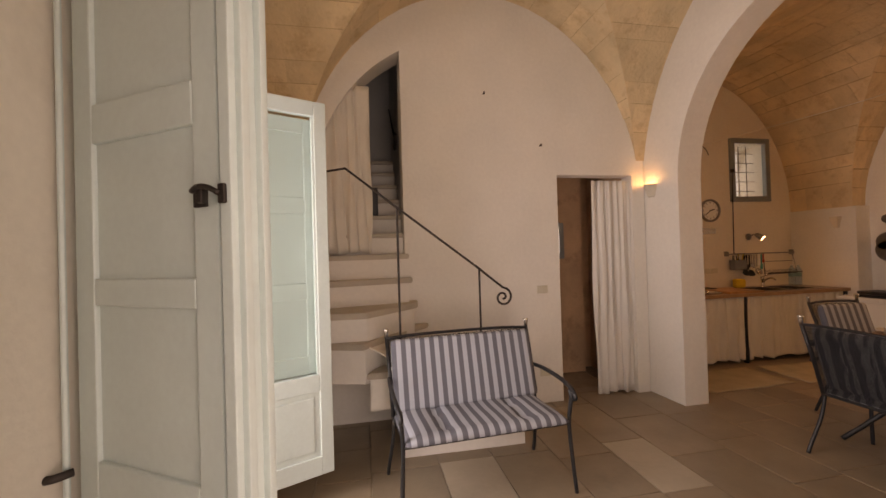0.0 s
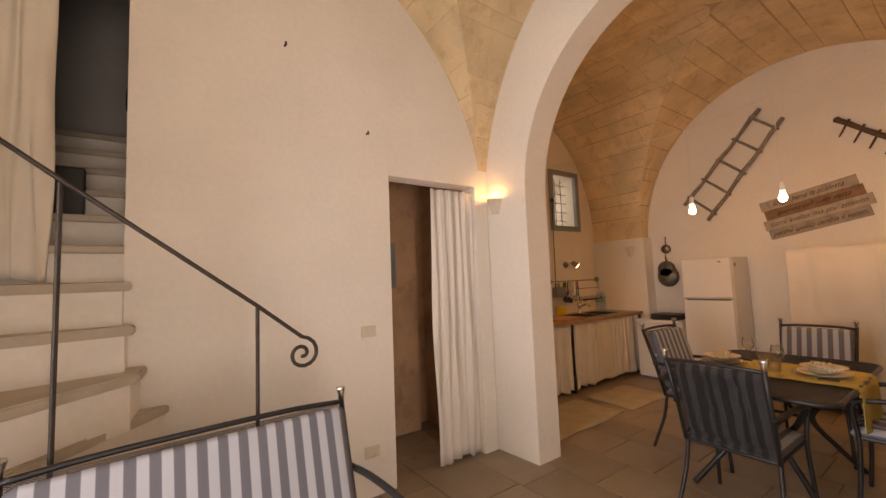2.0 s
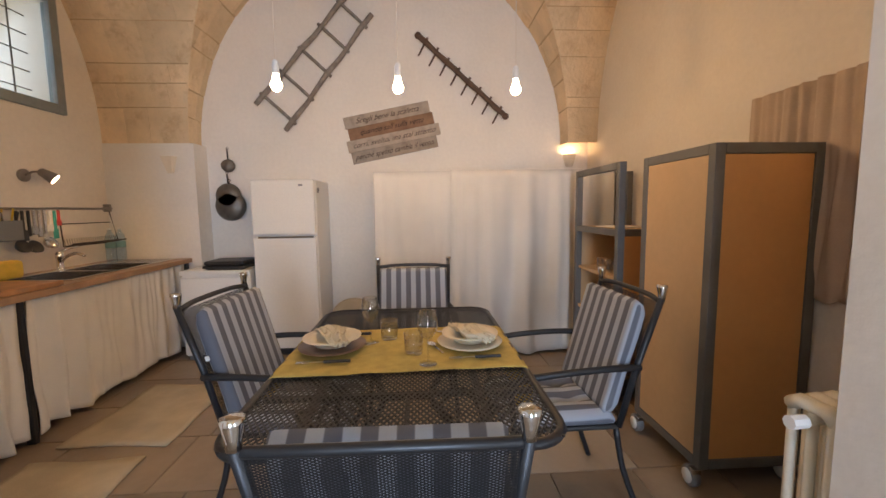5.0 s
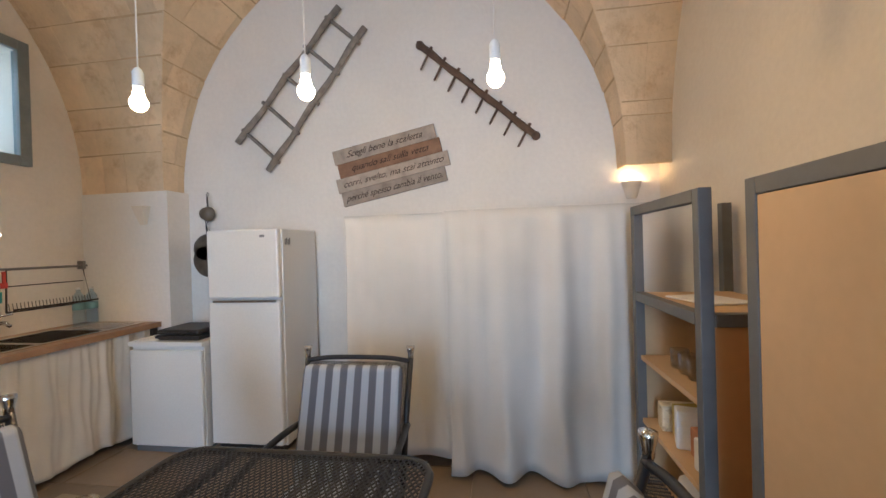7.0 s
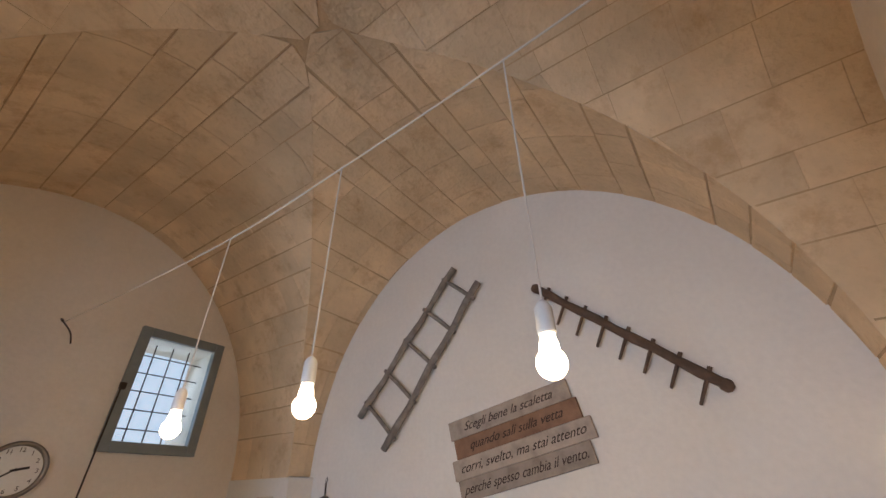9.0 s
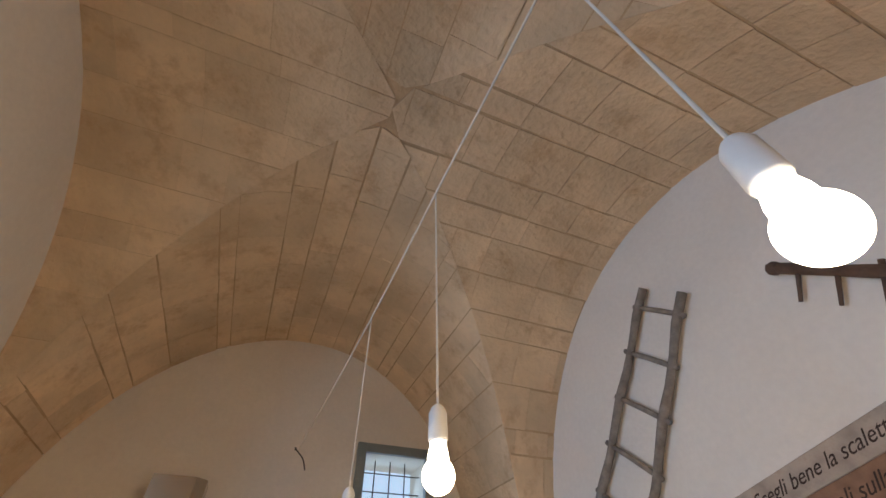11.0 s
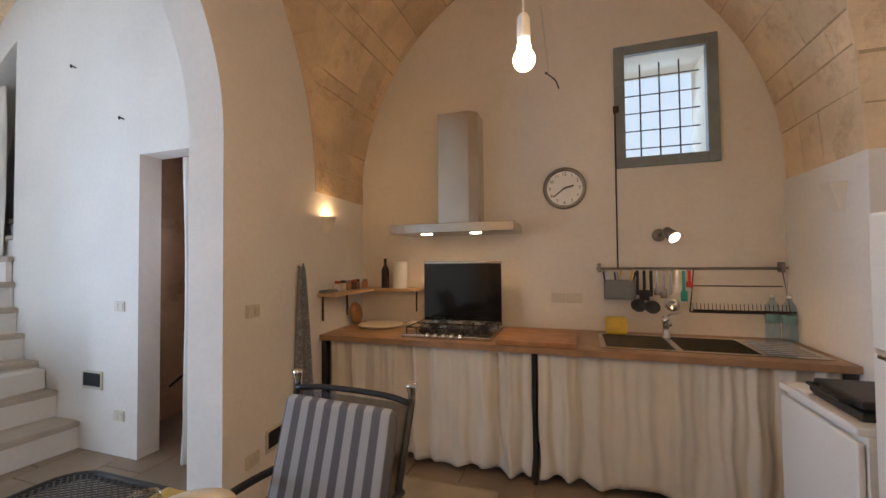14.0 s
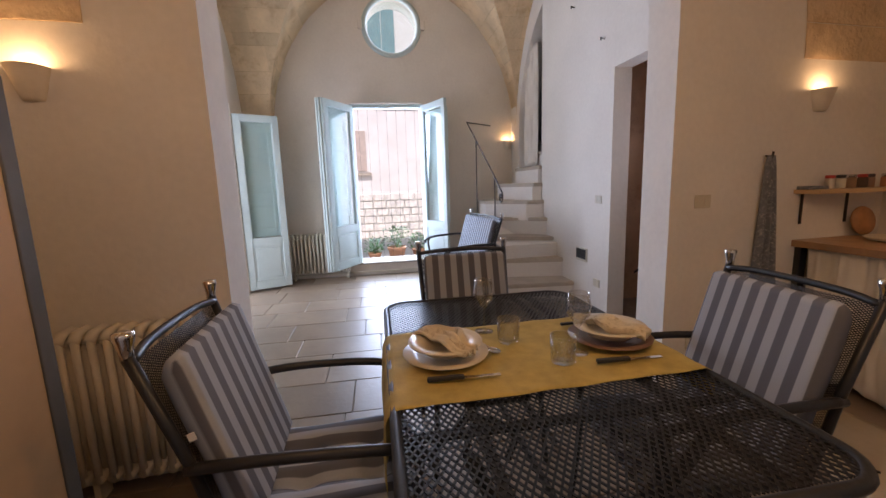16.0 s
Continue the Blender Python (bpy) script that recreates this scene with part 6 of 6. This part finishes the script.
# passage behind the doorway
pw = thing("window_4", pose(-0.49, 3.82, 1.385), "small grey framed barred window at the passage end", "window")
tagged(pw, kind="structure")
for b in ((0, 0.06, -0.05, -0.002, 0, 0.43), (0.44, 0.5, -0.05, -0.002, 0, 0.43), (0.06, 0.44, -0.05, -0.002, 0, 0.06), (0.06, 0.44, -0.05, -0.002, 0.37, 0.43)):
    part("window_frame", built(b, bevel=0.004), grey_paint, pw)
# the pane itself glows instead of passing daylight, to brighten the passage
part("pane", built((0.06, 0.44, -0.01, -0.003, 0.06, 0.37)), glowing("glowing_pane", (0.9, 0.92, 1.0), 11.0), pw, "bright pane with its daylight put in as a glow")
for k in range(1, 3):
    part("bar", bars(([(0.06, -0.02, 0.06 + k * 0.105), (0.44, -0.02, 0.06 + k * 0.105)], 0.006)), iron, pw)
one("passage_rail", bars(([(-0.95, 3.62, 0.30), (-0.50, 3.62, 0.62)], 0.012), ([(-0.72, 3.62, 0.0), (-0.72, 3.62, 0.46)], 0.01)), iron, "dark iron handrail in the passage", "railing")

# ---- outside the tall window ----
bm = built((AX0 - 1.9, AX0 - 0.41, -0.8, 3.2, -0.06, 0.06), bevel=0.01)
structure("terrace", bm, paving, "pale paved ledge outside the tall window", "terrace")
wall = thing("garden_wall", pose(-8.0, -3.0, -0.06), "low rubble stone wall across the lane", "wall")
part("core", built((-0.3, -0.05, 0, 9, 0, 1.25)), facade, wall)
rnd = random.Random(6)
for r in range(6):
    y = -rnd.random() * 0.2
    while y < 9:
        w = rnd.uniform(0.18, 0.42)
        part("stone", built((-0.06, 0.03 + rnd.uniform(0, 0.03), y + 0.012, y + w - 0.012, r * 0.2 + 0.01, r * 0.2 + 0.19), bevel=0.02), rubble, wall)
        y += w
hs = thing("house", pose(-12.0, -5.0, 0), "pale sunlit house across the lane with shuttered windows", "house")
part("wall", built((-4, 0, -6, 16, 0, 9)), facade, hs)
part("roof", built((-4.1, 0.15, -6.1, 16.1, 9, 9.25)), facade, hs)
for y, z, c in ((5.2, 2.6, brown_shutter), (8.6, 2.4, brown_shutter), (6.9, 5.0, shade_blue), (6.4, 6.6, shade_blue), (3.2, 5.0, shade_blue), (10, 5.1, shade_blue)):
    wv = part("window", built((0.0, 0.05, y - 0.5, y + 0.5, z - 0.75, z + 0.75)), facade, hs)
    for s in (-1, 1):
        part("shutter", built((0.05, 0.09, y + (0.01 if s > 0 else -0.45), y + (0.45 if s > 0 else -0.01), z - 0.7, z + 0.7), bevel=0.01), c, wv)
    part("sill", built((0.0, 0.15, y - 0.6, y + 0.6, z - 0.85, z - 0.76)), tread_stone, wv)


def potted(m, label, seed, s=1.0):
    rnd = random.Random(seed)
    e = thing("potted_plant", m, label, "potted plant", "potted plants")
    bm = bmesh.new()
    lathe(bm, [(0.09 * s, 0), (0.13 * s, 0.18 * s), (0.14 * s, 0.18 * s), (0.14 * s, 0.21 * s), (0.125 * s, 0.21 * s), (0.11 * s, 0.17 * s), (0.01, 0.17 * s)], 22)
    part("pot", bm, terracotta, e, "terracotta pot", True)
    bm = bmesh.new()
    for k in range(9):
        a, l = rnd.uniform(0, 6.3), rnd.uniform(0.15, 0.32) * s
        tube(bm, [(0, 0, 0.17 * s), (0.05 * math.cos(a), 0.05 * math.sin(a), 0.17 * s + l * 0.6), (0.11 * math.cos(a) * s, 0.11 * math.sin(a) * s, 0.17 * s + l)], 0.004, 5)
    part("stems", bm, leaf_green, e)
    bm = bmesh.new()
    for k in range(260):
        a, r, z = rnd.uniform(0, 6.3), rnd.uniform(0, 0.19) * s, rnd.uniform(0.2, 0.5) * s
        c = Vector((r * math.cos(a), r * math.sin(a), z))
        d = Vector((math.cos(a), math.sin(a), rnd.uniform(-0.2, 1))).normalized() * rnd.uniform(0.03, 0.06)
        n = d.cross(Vector((rnd.uniform(-1, 1), rnd.uniform(-1, 1), 1))).normalized() * 0.014
        quad(bm, [c, c + d * 0.5 + n, c + d, c + d * 0.5 - n])
    part("foliage", bm, leaf_green, e, "small green leaves")
    return e


potted(pose(-3.85, 1.22, 0.06), "leafy green plant in a terracotta pot on the ledge", 3, 1.15)
potted(pose(-3.80, 0.85, 0.06), "leafy green plant in a terracotta pot on the ledge", 4, 0.8)
potted(pose(-3.88, 1.60, 0.06), "leafy green plant in a terracotta pot on the ledge", 5, 0.9)

# ---- floor slabs, last ----
rnd = random.Random(17)
shared = {}


def slab(w, d):
    key = (round(w, 2), round(d, 2))
    if key not in shared:
        bm = built((-w / 2, w / 2, -d / 2, d / 2, -0.02, 0.0))
        bmesh.ops.bevel(bm, geom=[e for e in bm.edges if all(v.co.z > -0.01 for v in e.verts)], offset=0.0025, segments=1, affect="EDGES")
        bmesh.ops.recalc_face_normals(bm, faces=bm.faces)
        me = bpy.data.meshes.new("slab")
        bm.to_mesh(me)
        bm.free()
        me.materials.append(slab_stone)
        shared[key] = me
    return shared[key]


def pale(w, d):
    me = slab(w, d).copy()
    me.materials[0] = pale_stone
    return me


ROWS = [0.42, 0.36, 0.48, 0.40, 0.44]
x = AX0
i = 0
while x < KX1 - 0.02:
    d = min(ROWS[i % 5], KX1 - x)
    y = AY0 - 0.02 - (0.3 if i % 2 else 0)
    while y < KY1:
        w = rnd.choice((0.42, 0.5, 0.58, 0.66, 0.74))
        a, b = max(y, AY0 - 0.02), min(y + w, KY1 if x > AX1 - 0.3 else 3.3)
        if b - a > 0.06:
            o = new("slab", slab(d - 0.006, b - a - 0.006))
            o.parent = floor
            if any(abs(x + d / 2 - px) < d / 2 and a < py < b for px, py in ((-0.40, 1.80), (2.3, 0.55), (-1.7, 1.9))):
                o.data = pale(d - 0.006, b - a - 0.006)
            o.location = (x + d / 2, (a + b) / 2, rnd.uniform(-0.0012, 0.0))
        y += w
    x += d
    i += 1
